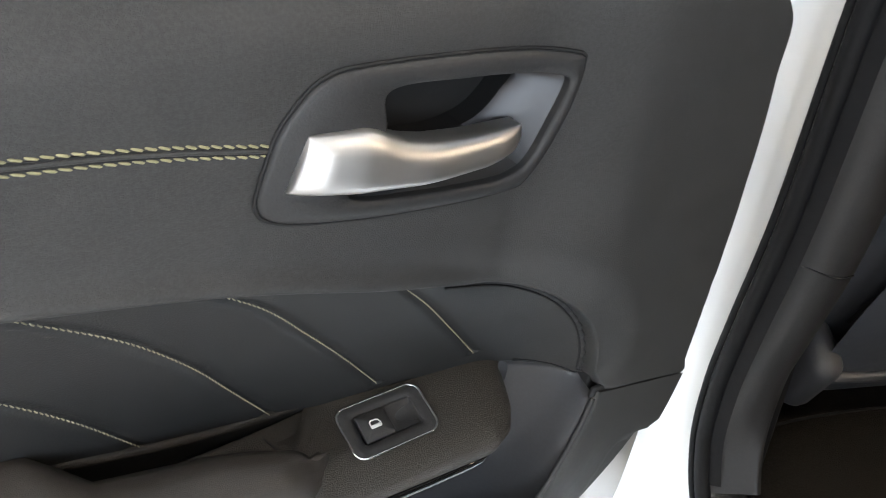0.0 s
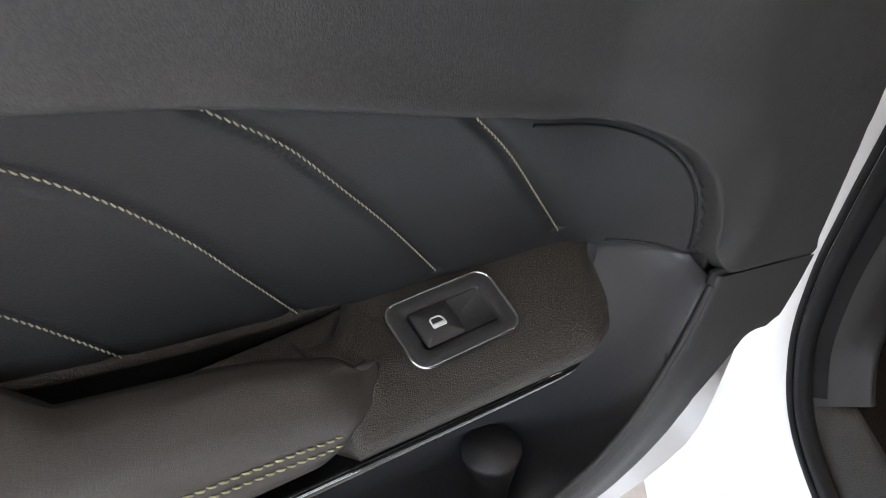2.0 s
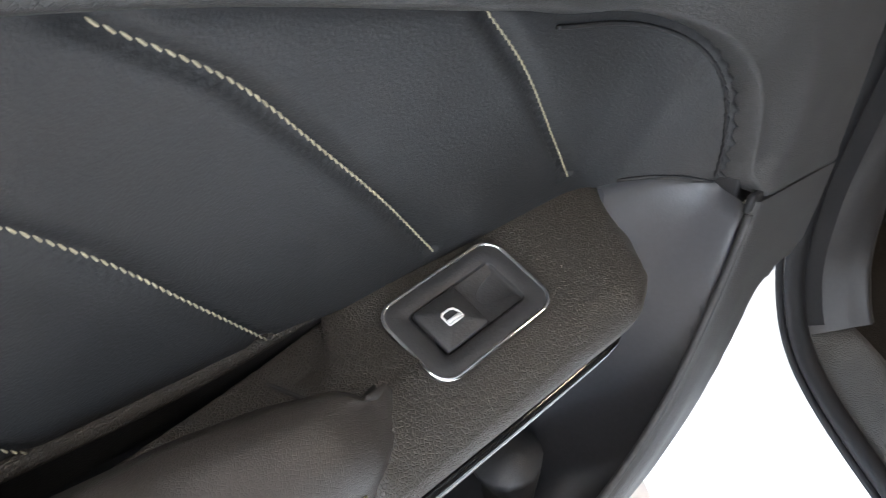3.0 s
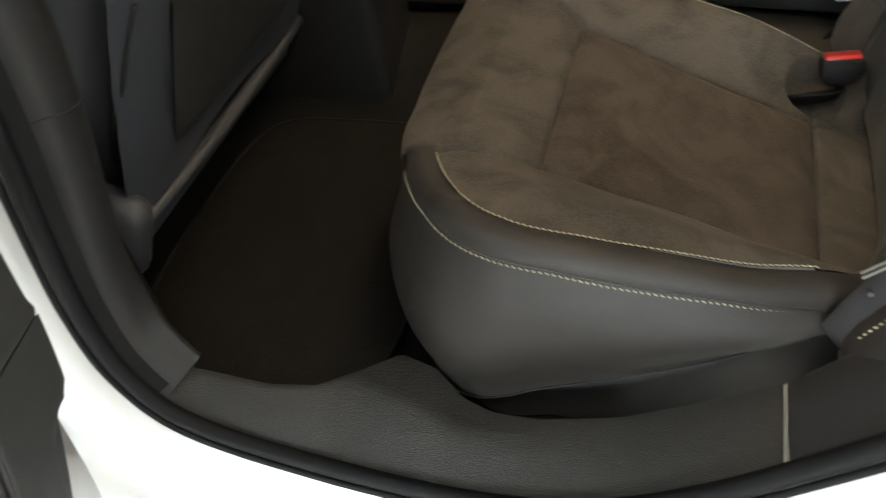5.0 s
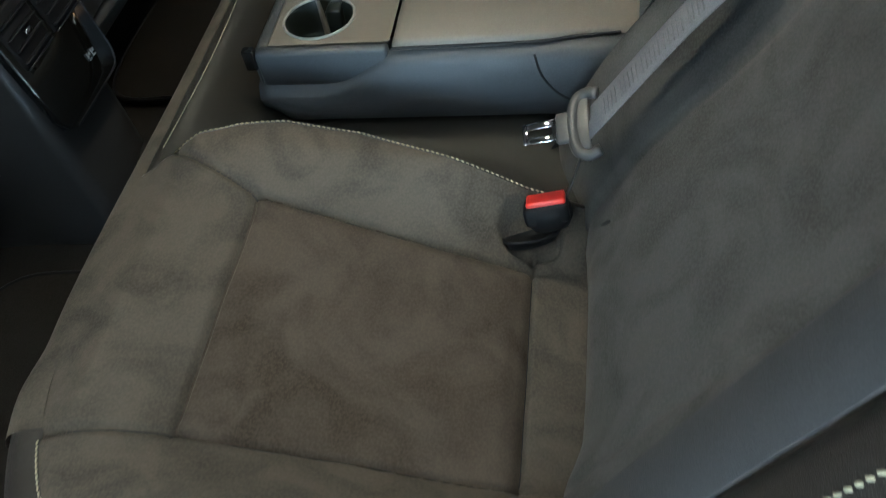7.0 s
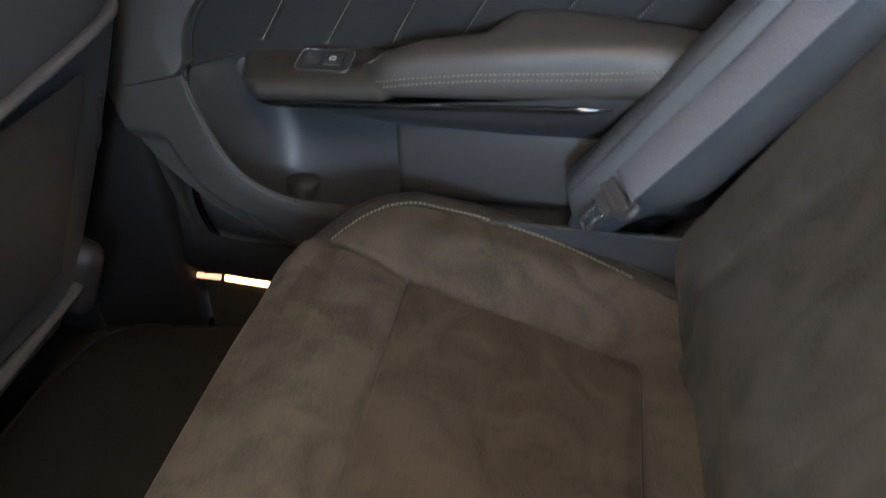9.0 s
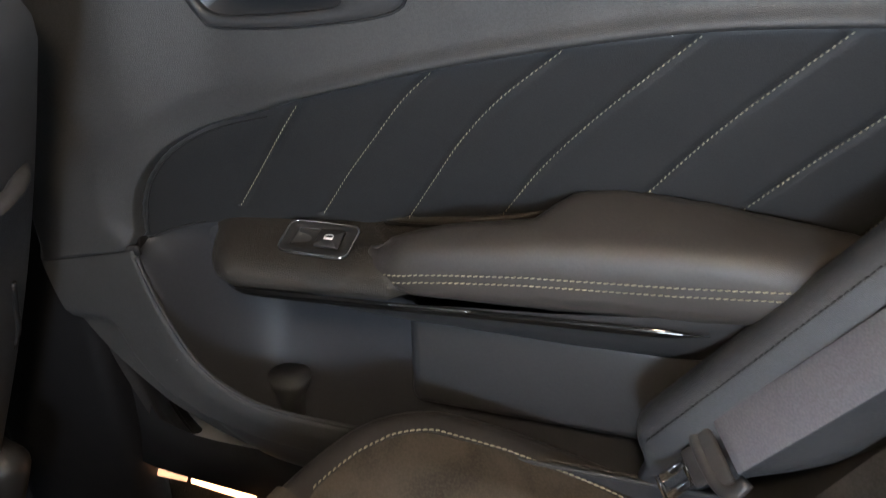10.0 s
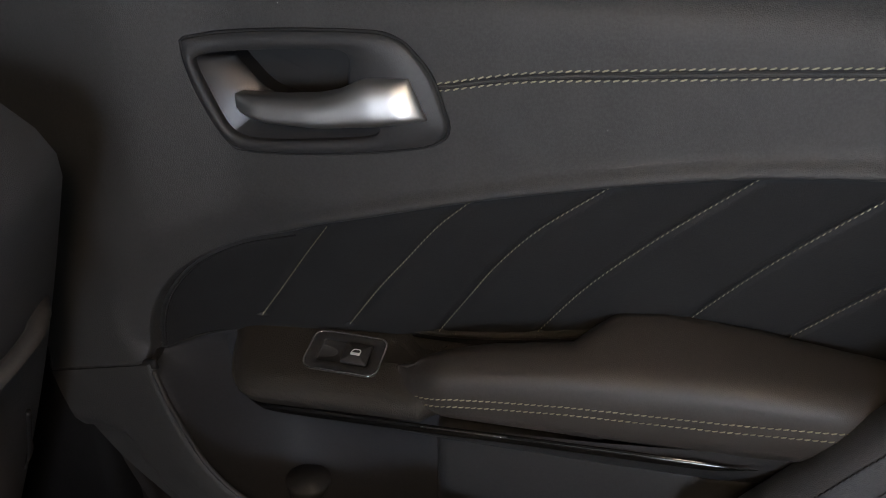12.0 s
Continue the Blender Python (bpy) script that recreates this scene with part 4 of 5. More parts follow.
for x in [0.161, 0.163, 0.168] + list(np.linspace(0.175, 0.44, 40)) + [0.455, 0.465, 0.470]:
    w = table(x, (0.161, 0.0985), (0.168, 0.100), (0.30, 0.100), (0.33, 0.099), (0.37, 0.092), (0.40, 0.088), (0.44, 0.087), (0.47, 0.080))
    top = table(x, (0.161, -0.001), (0.168, 0.005), (0.30, 0.006), (0.40, 0.003), (0.44, -0.001), (0.47, -0.014))
    rings.append([tuple(TILT @ Vector((x, a, b))) for a, b in ((-w + 0.003, -0.020), (-w, -0.010), (-w, top - 0.006), (-w + 0.002, top - 0.002), (-w + 0.007, top), (-w * 0.4, top + 0.0015), (w * 0.4, top + 0.0015), (w - 0.007, top), (w - 0.002, top - 0.002), (w, top - 0.006), (w, -0.010), (w - 0.003, -0.020))])
part("lid", loft(rings), ARMTOP, arm, "smooth grey-brown leather armrest lid")
for sy in (-1, 1):
    rings = []
    for t in np.linspace(0, 1, 30):
        x = -0.012 + 0.44 * t
        top = table(x, (-0.012, -0.042), (0.06, -0.046), (0.10, -0.040), (0.145, -0.014), (0.16, -0.007), (0.43, -0.005))
        k = 0.75 + 0.25 * ease(t / 0.08)
        sec = [(0.098, top), (0.108, top - 0.004), (0.114, top - 0.014), (0.116, -0.06), (0.112, -0.098 * k), (0.096, -0.109 * k), (0.07, -0.112 * k), (0.07, top - 0.002)]
        rings.append([tuple(TILT @ Vector((x, sy * a, b))) for a, b in sec])
    part("side_pad", loft(rings if sy > 0 else [list(reversed(r)) for r in rings]), LEATHER, arm, "black leather side pad")
    part("side_step", turned(rounded_box((-0.006, sy * 0.098 - 0.009, -0.050), (0.156, sy * 0.098 + 0.009, 0.0), 0.006, 3), TILT), LEATHER, arm)
part("front_cap", turned(rounded_box((-0.012, -0.104, -0.090), (0.01, 0.104, -0.004), 0.008, 3), TILT), LEATHER, arm)
part("rear_block", turned(rounded_box((0.43, -0.112, -0.10), (0.53, 0.112, 0.002), 0.02, 3), TILT), LEATHER, arm)
for sy in (-1, 1):
    part("lid_seam", tube(spline([tuple(TILT @ Vector(q)) for q in ((0.160, sy * 0.1015, -0.004), (0.30, sy * 0.1015, -0.003), (0.335, sy * 0.1000, -0.003), (0.37, sy * 0.0935, -0.003), (0.42, sy * 0.0890, -0.003))], 40), 0.0018, (0, 0, 1), 6), SEAM_SHADE, arm)
    part("seam", tube(spline([tuple(TILT @ Vector(q)) for q in ((0.325, sy * 0.1125, -0.012), (0.333, sy * 0.1155, -0.04), (0.352, sy * 0.1155, -0.066), (0.385, sy * 0.1120, -0.088))], 20), 0.0016, (0, sy, 0), 6), SEAM_SHADE, arm)
part("latch", turned(rounded_box((-0.020, -0.108, -0.024), (-0.006, -0.096, 0.004), 0.002, 2), TILT), GLOSS, arm)
part("cup_divider", turned(rounded_box((0.058, -0.008, -0.057), (0.078, 0.014, -0.012), 0.003, 2), TILT), WELL, arm)
part("recess_back", sheet(lambda u, v: (back_x(0.46 + 0.7 * v) + 0.085, -0.40 + 0.80 * u, 0.46 + 0.7 * v), 4, 8), LEATHER, arm)
strap = thing("pull_strap", "dark webbing pull loop behind the armrest", "strap")
part("loop", ribbon(spline([(0.530, 0.06, 0.605), (0.515, 0.03, 0.630), (0.525, -0.01, 0.640), (0.545, -0.04, 0.625)], 16), 0.018, 0.0015, (-1, 0, 0.4)), STRAP, strap)

# ---- belts and buckles ----
def build_belt(name, path, up, tongue_m, group, sewn):
    b = thing(name, "grey webbing seat belt with steel tongue", "seat belt", group)
    part("webbing", ribbon(spline(path, 60), 0.047, 0.0016, up), BELT, b)
    line, d, across, out = frames_along(spline(path, 240), up)
    run = np.concatenate([[0], np.cumsum(np.linalg.norm(np.diff(line, axis=0), axis=1))])
    for at in np.arange(0.022, sewn, 0.0058):
        i = int(np.searchsorted(run, at))
        o = line[i] + out[i] * 0.0010
        part("cross_stitch", tube([tuple(o + across[i] * k) for k in (-0.013, -0.012, 0.012, 0.013)], (0.0004, 0.0011, 0.0011, 0.0004), tuple(out[i]), 6, 0.6), BELT, b)
    hook = spline([(-0.031, 0.002, 0.016), (-0.034, 0.0, 0.004), (-0.026, 0.0, -0.006), (0.0, 0.0, -0.010), (0.026, 0.0, -0.006), (0.034, 0.0, 0.004), (0.031, 0.002, 0.016)], 30)
    body = both(tube(hook, 0.0062, (0, 1, 0), 10, 0.8), rounded_box((-0.028, -0.0030, -0.007), (0.028, 0.0030, 0.008), 0.0025, 2), rounded_box((-0.017, -0.0034, -0.026), (0.017, 0.0034, -0.004), 0.003, 2))
    t = part("tongue", turned(body, tongue_m), TONGUE, b, "moulded grey tongue body")
    bars = both(rounded_box((-0.0120, -0.0012, -0.056), (-0.0040, 0.0012, -0.022), 0.0006, 1), rounded_box((0.0040, -0.0012, -0.056), (0.0120, 0.0012, -0.022), 0.0006, 1), rounded_box((-0.0120, -0.0012, -0.059), (0.0120, 0.0012, -0.053), 0.0006, 1), rounded_box((-0.0120, -0.0012, -0.030), (0.0120, 0.0012, -0.022), 0.0006, 1))
    part("latch_plate", turned(bars, tongue_m), CHROME, t, "bright steel latch plate")
    return b


def axes(o, x, z):
    """A pose from its place, its x axis and its z axis."""
    z = Vector(z).normalized()
    x = Vector(x)
    x = (x - z * x.dot(z)).normalized()
    y = z.cross(x)
    m = Matrix((x, y, z)).transposed().to_4x4()
    m.translation = o
    return m


build_belt("seat_belt", [(0.446, -0.282, 0.622), (0.528, -0.270, 0.715), (0.622, -0.262, 0.818), (0.74, -0.225, 0.98), (0.80, -0.215, 1.13)], (-0.75, 0, 0.6), axes((0.440, -0.280, 0.620), (0.1, 0.9, 0.30), (0.95, 0.0, 0.15)), "belts", 0.150)
build_belt("seat_belt", [(0.338, 0.655, 0.688), (0.425, 0.650, 0.800), (0.50, 0.645, 0.905), (0.59, 0.64, 1.03), (0.66, 0.64, 1.15)], (-0.70, -0.55, 0.45), axes((0.330, 0.657, 0.676), (0.50, -0.62, 0.05), (0.60, 0.0, 0.80)), "belts", 0.0)
lap = thing("seat_belt", "dark webbing seat belt lying along the bolster", "seat belt", "belts")
part("webbing", ribbon(spline([(0.422, -0.690, 0.605), (0.448, -0.690, 0.655), (0.508, -0.688, 0.76), (0.590, -0.686, 0.90), (0.672, -0.684, 1.04), (0.74, -0.68, 1.14)], 50), 0.047, 0.0016, (-0.85, 0.0, 0.5)), STRAP, lap)
part("anchor", turned(rounded_box((-0.020, -0.008, -0.0085), (0.020, 0.008, 0.0085), 0.007, 4), pose(0.424, -0.712, 0.623, 0, -38, 12)), PILLAR, lap, "dark moulded belt anchor")
part("stud", turned(rounded_box((-0.004, -0.004, -0.003), (0.004, 0.004, 0.003), 0.0025, 2), pose(0.394, -0.706, 0.575)), TONGUE, lap)
part("belt_tail", ribbon(spline([(0.424, -0.700, 0.610), (0.406, -0.706, 0.590), (0.388, -0.712, 0.560), (0.372, -0.720, 0.530)], 16), 0.030, 0.002, (-0.6, -0.4, 0.7)), STRAP, lap)
part("care_label", turned(both(rounded_box((-0.016, -0.004, -0.001), (0.016, -0.0015, 0.001), 0.0004, 1), rounded_box((-0.016, 0.0015, -0.001), (0.016, 0.004, 0.001), 0.0004, 1)), pose(0.3985, -0.694, 0.5935, 0, -38, 8)), RIM_GREY, lap)
for s in (-1, 1):
    buckle = thing("belt_buckle", "black belt buckle with red release button", "buckle", "buckles")
    m = axes((0.400, -0.312 if s < 0 else 0.213, 0.537), (0.45, -0.05 * s, 0.10), (-0.1, -0.25 * s, 0.9))
    cup = loft([[(0.378 + 0.033 * f * math.cos(a), 0.306 + 0.024 * f * math.sin(a), z + 0.010 * math.sin(a) + 0.006 * math.cos(a)) for a in np.linspace(0, 2 * math.pi, 28, endpoint=False)] for f, z in ((0.98, 0.496), (0.92, 0.500), (0.88, 0.492), (0.80, 0.484), (0.1, 0.484))])
    part("sleeve", side_of(inboard(cup) if s > 0 else cup, s), RUBBER, buckle, "black rubber sleeve in the cushion")
    if s < 0:
        # strap and the shade of the gap behind it drawn as one dark band
        part("stalk", ribbon(spline([(0.408, -0.296, 0.512), (0.424, -0.286, 0.548), (0.440, -0.276, 0.590), (0.452, -0.272, 0.612)], 16), 0.034, 0.002, (-0.85, 0.2, 0.4)), STRAP, buckle, "black webbing stalk that also stands for the shaded gap behind")
    part("housing", turned(rounded_box((-0.024, -0.014, -0.010), (0.022, 0.012, 0.012), 0.005, 3), m), RUBBER, buckle)
    part("button", turned(rounded_box((-0.020, -0.010, 0.006), (0.020, 0.011, 0.0165), 0.003, 2), m), RED, buckle, "red release button")
    part("boot", turned(loft([[(q * 0.026 * math.cos(a), q * 0.017 * math.sin(a), z) for a in np.linspace(0, 2 * math.pi, 18, endpoint=False)] for q, z in ((0.74, -0.018), (0.82, -0.014), (0.92, -0.009), (0.96, -0.002), (0.92, 0.005), (0.78, 0.008))]), m), RUBBER, buckle)

# ---- body side and sill ----
SEAL = [(-0.205, 1.16), (-0.228, 1.04), (-0.250, 0.83), (-0.280, 0.67), (-0.295, 0.57), (-0.290, 0.475), (-0.24, 0.402), (-0.10, 0.362), (0.058, 0.348), (0.177, 0.371), (0.28, 0.434), (0.373, 0.523), (0.462, 0.62), (0.56, 0.74), (0.66, 0.89), (0.74, 1.06), (0.76, 1.16)]
RING = spline(SEAL, 200)
RN = edge_normals(RING)
if RN[100][1] > 0:
    RN = -RN


def ring_band(rows, lo, hi, s, m=4):
    """A strip along the door opening. rows: (outward offset, distance from the middle)."""
    rows = spline(rows, len(rows) * m)
    V = []
    for i in range(lo, hi):
        for off, w in rows:
            p = RING[i] + RN[i] * off
            V.append((p[0], w, p[1]))
    k = len(rows)
    F = [(i * k + j, i * k + j + 1, (i + 1) * k + j + 1, (i + 1) * k + j) for i in range(hi - lo - 1) for j in range(k - 1)]
    return side_of((V, F), s)


JOINT = int(np.argmin(np.abs(RING[80:, 0] - 0.343))) + 80
for s in (-1, 1):
    side = thing("body_side", "white painted car body round the door opening", "car body", "body sides", "structure")
    part("opening_flange", ring_band([(0.004, 0.838), (0.012, 0.846), (0.022, 0.852), (0.045, 0.856), (0.075, 0.860), (0.095, 0.874), (0.105, 0.91), (0.125, 0.94), (0.20, 0.95), (0.30, 0.93)], 0, 200, s), PAINT, side)
    if s > 0:
        part("inner_flange", ring_band([(0.002, 0.826), (0.02, 0.834), (0.05, 0.840), (0.10, 0.846)], 0, 200, s), RUBBER, side)
    part("door_seal", side_of(tube([(x, 0.834, z) for x, z in RING], 0.0095, (0, 1, 0), 12), s), RUBBER, side, "black rubber door seal")
    part("seal_lip", side_of(tube([((RING[i] + RN[i] * 0.010)[0], 0.843, (RING[i] + RN[i] * 0.010)[1]) for i in range(200)], 0.004, (0, 1, 0), 8), s), RUBBER, side)
    a, b, c = 0, 66, 132
    full = spline([(0.0, 0.831), (-0.010, 0.822), (-0.016, 0.806), (-0.022, 0.795), (-0.026, 0.780), (-0.023, 0.766), (-0.012, 0.752), (0.02, 0.742)], 32)
    short = spline([(0.0, 0.831), (-0.006, 0.824), (-0.012, 0.816), (-0.018, 0.806), (-0.024, 0.796), (-0.030, 0.788), (-0.034, 0.780), (-0.030, 0.774)], 32)
    V = []
    for i in range(0, 68):
        k = ease((i - 36) / 30)
        for o, w in full * (1 - k) + short * k:
            q = RING[i] + RN[i] * o
            V.append((q[0], w, q[1]))
    part("pillar_trim", side_of((V, [(i * 32 + j, i * 32 + j + 1, (i + 1) * 32 + j + 1, (i + 1) * 32 + j) for i in range(67) for j in range(31)]), s), PILLAR, side, "dark pillar trim")
    part("seal_channel", ring_band([(0.002, 0.834), (-0.008, 0.828), (-0.018, 0.818)], 0, 67, s), RUBBER, side)

    def plate(u, v):
        i = 66 + u * (JOINT - 66)
        p = np.array([np.interp(i, range(200), RING[:, 0]), np.interp(i, range(200), RING[:, 1])])
        x = p[0]
        z_in = table(x, (-0.24, 0.436), (-0.10, 0.414), (-0.03, 0.402), (0.034, 0.380), (0.12, 0.380), (0.203, 0.408), (0.274, 0.452), (0.336, 0.497))
        w_in = table(x, (-0.24, 0.776), (-0.16, 0.757), (-0.112, 0.742), (-0.07, 0.722), (-0.04, 0.708), (0.0, 0.712), (0.04, 0.738), (0.07, 0.748), (0.336, 0.750))
        if s < 0:
            w_in += table(x, (-0.24, 0.012), (-0.16, 0.028), (-0.112, 0.030), (-0.07, 0.014), (-0.04, 0.0))
        w_c = min(0.815, max(w_in + 0.004, table(x, (-0.24, 0.790), (-0.117, 0.754), (-0.083, 0.752), (0.0, 0.765), (0.06, 0.771), (0.112, 0.765), (0.16, 0.740), (0.336, 0.730))))
        w = 0.830 + (w_in - 0.830) * v
        k = min(1.0, (0.830 - w) / (0.830 - w_c))
        z = p[1] + (z_in - p[1]) * (1 - (1 - k) ** 1.2) + 0.003 * math.sin(math.pi * k)
        return x, w, z
    part("sill_plate", side_of(sheet(plate, 90, 28), s), SILL, side, "dark plastic sill plate")
    part("sill_drop", side_of(sheet(lambda u, v: (plate(u, 1)[0], plate(u, 1)[1] - 0.02 * v, plate(u, 1)[2] - 0.20 * v), 70, 4), s), CARPET, side)
    def quarter(u, v):
        i = JOINT + u * (199 - JOINT)
        x, z = np.interp(i, range(200), RING[:, 0]), np.interp(i, range(200), RING[:, 1])
        xi = x + 0.012 * ease((x - 0.36) / 0.1)
        zi = table(xi, (0.33, 0.482), (0.377, 0.540), (0.418, 0.572), (0.48, 0.608), (0.58, 0.70), (0.66, 0.80), (0.78, 1.02))
        k = ease(v)
        return x + (xi - x) * v, 0.831 - (0.089 if s < 0 else 0.145) * v, z + (zi - z) * k + 0.010 * math.sin(math.pi * v) ** 0.8 - 0.020 * ease((v - 0.93) / 0.07)
    part("quarter_trim", side_of(sheet(quarter, 60, 20), s), PILLAR, side, "dark quarter trim")
    part("pillar_cover", side_of(rounded_box((-0.47, 0.742, 0.30), (-0.287, 0.80, 1.22), 0.02), s), RUBBER, side)
    part("front_sill", side_of(rounded_box((-1.5, 0.745, 0.24), (-0.30, 0.84, 0.425), 0.02), s), PLASTIC, side)
    part("trim_joint", side_of(tube([tuple(np.array(plate(1.0, t)) + np.array([0.0, 0.002, 0.002])) for t in np.linspace(0, 1, 14)], 0.0028, (1, 0, 0), 6), s), RIM_GREY, side)
    i = int(np.argmin(np.abs(RING[:60, 1] - 0.775)))
    q = [((RING[i] + RN[i] * (o - 0.0004))[0], w, (RING[i] + RN[i] * o)[1] + 0.2 * (w - 0.78)) for o, w in full if 0.757 < w < 0.815]
    part("trim_seam", side_of(tube(q, 0.0013, (1, 0, 0), 6), s), SEAM_SHADE, side)

# ---- floor of the car, ground, shell ----
carpet = tagged(mesh_object("carpet", *sheet(lambda u, v: (-1.0 + 1.2 * u, -0.80 + 1.6 * v, 0.30 + 0.10 * math.exp(-((-0.80 + 1.6 * v) / 0.14) ** 2) + 0.004 * noise.noise((u * 9, v * 12, 0))), 60, 80), CARPET), "black carpeted rear footwell", "carpet", "", "structure")
for s in (-1, 1):
    mat_ = thing("floor_mat", "black textile floor mat in the rear footwell", "floor mat", "floor mats")
    pts = spline([(-0.42, 0.70), (-0.30, 0.735), (-0.18, 0.735), (-0.10, 0.69), (-0.08, 0.60), (-0.08, 0.30), (-0.12, 0.22), (-0.30, 0.20), (-0.44, 0.24), (-0.46, 0.50)], 70, True)
    cc = pts.mean(0)
    part("mat", side_of(loft([[(*(cc + (p - cc) * f), z) for p in pts] for f, z in ((1.0, 0.318), (1.0, 0.330), (0.985, 0.335), (0.5, 0.334), (0.02, 0.334))]), s), CARPET, mat_)
    part("binding", side_of(tube([(x, w, 0.332) for x, w in pts], 0.004, (0, 0, 1), 8, loop=True), s), RUBBER, mat_)

ground = tagged(mesh_object("ground", *sheet(lambda u, v: (-60 + 120 * u, -60 + 120 * v, 0.0), 2, 2), TILES, smooth=False), "pale polished stone floor", "floor", "", "structure")

# unseen hall added round the car: plain walls with daylight openings, ceiling and ceiling lights
def wall_with_opening(length, height, thick, wide, z0, z1):
    """A wall along x, its inner face at y = 0, with one opening in the middle."""
    h, w = length / 2, wide / 2
    return both(*[rounded_box(lo, hi, 0.01, 1) for lo, hi in (((-h, 0, 0), (h, thick, z0)), ((-h, 0, z1), (h, thick, height)), ((-h, 0, z0), (-w, thick, z1)), ((w, 0, z0), (h, thick, z1)))])


PLASTER = material("wall_plaster", (0.48, 0.48, 0.49), 0.8, grain=(60, 0.15), patches=0.2, patch_scale=1.5)
for name, length, wide, top, m in (("wall_west", 20.2, 7.0, 2.2, pose(-0.9, -HALL_Y - 0.05, 0, 0, 0, 180)), ("wall_north", 14.0, 9.0, 3.2, pose(-HALL_X - 0.05, 0, 0, 0, 0, 90)), ("wall_south", 14.0, 9.0, 3.2, pose(HALL_X + 0.05, 0, 0, 0, 0, -90))):
    tagged(mesh_object(name, *turned(wall_with_opening(length, HALL_Z, 0.2, wide, 0.6, top), m), PLASTER, smooth=False), "unseen plain light wall with an opening for added daylight", "wall", "", "structure")
tagged(mesh_object("wall_east", *rounded_box((-9.2, HALL_Y + 0.05, 0), (9.2, HALL_Y + 0.25, HALL_Z), 0.01, 1), PLASTER, smooth=False), "plain light wall", "wall", "", "structure")
tagged(mesh_object("ceiling", *rounded_box((-9.3, -HALL_Y - 0.3, HALL_Z), (9.3, HALL_Y + 0.3, HALL_Z + 0.2), 0.01, 1), PLASTER, smooth=False), "plain light ceiling", "ceiling", "", "structure")
GLOW = material("lamp_diffuser", (1.0, 0.90, 0.76), emit=LAMP_POWER)
FIXTURE = material("lamp_housing", (0.7, 0.7, 0.7), 0.4)
fixture = thing("ceiling_light", "long white ceiling light with a warm diffuser", "ceiling light", "ceiling lights")
part("frame", rounded_box((-0.75, -0.20, -0.10), (0.75, 0.20, 0.0), 0.02, 2), FIXTURE, fixture)
part("diffuser", rounded_box((-0.72, -0.17, -0.115), (0.72, 0.17, -0.095), 0.006, 1), GLOW, fixture)
spots = [(x, y) for y in (-2.7, 2.7) for x in (-5.0, -1.4, 2.2, 5.8)]
fixture.matrix_world = pose(*spots[0], HALL_Z)
for x, y in spots[1:]:
    copy_thing(fixture, pose(x, y, HALL_Z))

# closing shell of the cabin
shell = thing("car_shell", "roof, shelf and bulkheads of the car", "car body", "", "structure")


def roof_strip(x0, x1, y0, y1):
    return sheet(lambda u, v: (x0 + (x1 - x0) * u, y0 + (y1 - y0) * v, 1.51 - 0.05 * (y0 + (y1 - y0) * v) ** 2 / 0.38 - 0.03 * (x0 + (x1 - x0) * u) ** 2), 8, 8)


part("roof", roof_strip(-1.3, 1.0, -0.62, 0.62), LINING, shell)
part("parcel_shelf", rounded_box((0.72, -0.72, 1.06), (1.35, 0.72, 1.10), 0.01), LINING, shell)
part("seat_base", rounded_box((0.41, -0.70, 0.28), (0.985, 0.70, 0.452), 0.01), CARPET, shell)
part("rear_bulkhead", rounded_box((0.98, -0.78, 0.30), (1.02, 0.78, 1.06), 0.01), CARPET, shell)
part("dashboard", rounded_box((-1.95, -0.75, 0.35), (-1.45, 0.75, 1.05), 0.08), PLASTIC, shell)
for s in (-1, 1):
    part("roof_rail", side_of(tube([(-1.35, 0.66, 1.36), (-0.6, 0.64, 1.44), (0.3, 0.63, 1.44), (1.0, 0.66, 1.32)], 0.045, (0, 1, 0), 10), s), LINING, shell)
    part("upper_pillar", side_of(ribbon([(-0.215, 0.745, 1.215), (-0.19, 0.71, 1.30), (-0.15, 0.66, 1.42)], 0.14, 0.05, (0, 1, 0.2)), s), PLASTIC, shell)
    part("rear_pillar", side_of(ribbon([(0.80, 0.76, 1.02), (0.90, 0.72, 1.2), (1.0, 0.66, 1.36)], 0.30, 0.05, (0, 1, 0.2)), s), LINING, shell)
    part("front_side", side_of(rounded_box((-1.6, 0.80, 0.30), (-0.36, 0.86, 1.10), 0.02), s), PLASTIC, shell)

# unseen panes added in the closed windows, tinted to hold light back
def tinted(name, clearness):
    """Thin dark glass that lets a share of the light through."""
    m = bpy.data.materials.new(name)
    m.use_nodes = True
    t = m.node_tree
    clear, gloss, share = t.nodes.new("ShaderNodeBsdfTransparent"), t.nodes.new("ShaderNodeBsdfGlossy"), t.nodes.new("ShaderNodeMixShader")
    clear.inputs[0].default_value = (clearness, clearness * 1.08, clearness * 1.08, 1)
    gloss.inputs["Roughness"].default_value, share.inputs[0].default_value = 0.02, 0.05
    t.links.new(clear.outputs[0], share.inputs[1])
    t.links.new(gloss.outputs[0], share.inputs[2])
    t.links.new(share.outputs[0], t.nodes["Material Output"].inputs[0])
    return m


# the clearer one, at the rear, lets light reach the front seats
TINTED, CLEARER = tinted("tinted_glass", 0.20), tinted("clear_glass", 0.70)


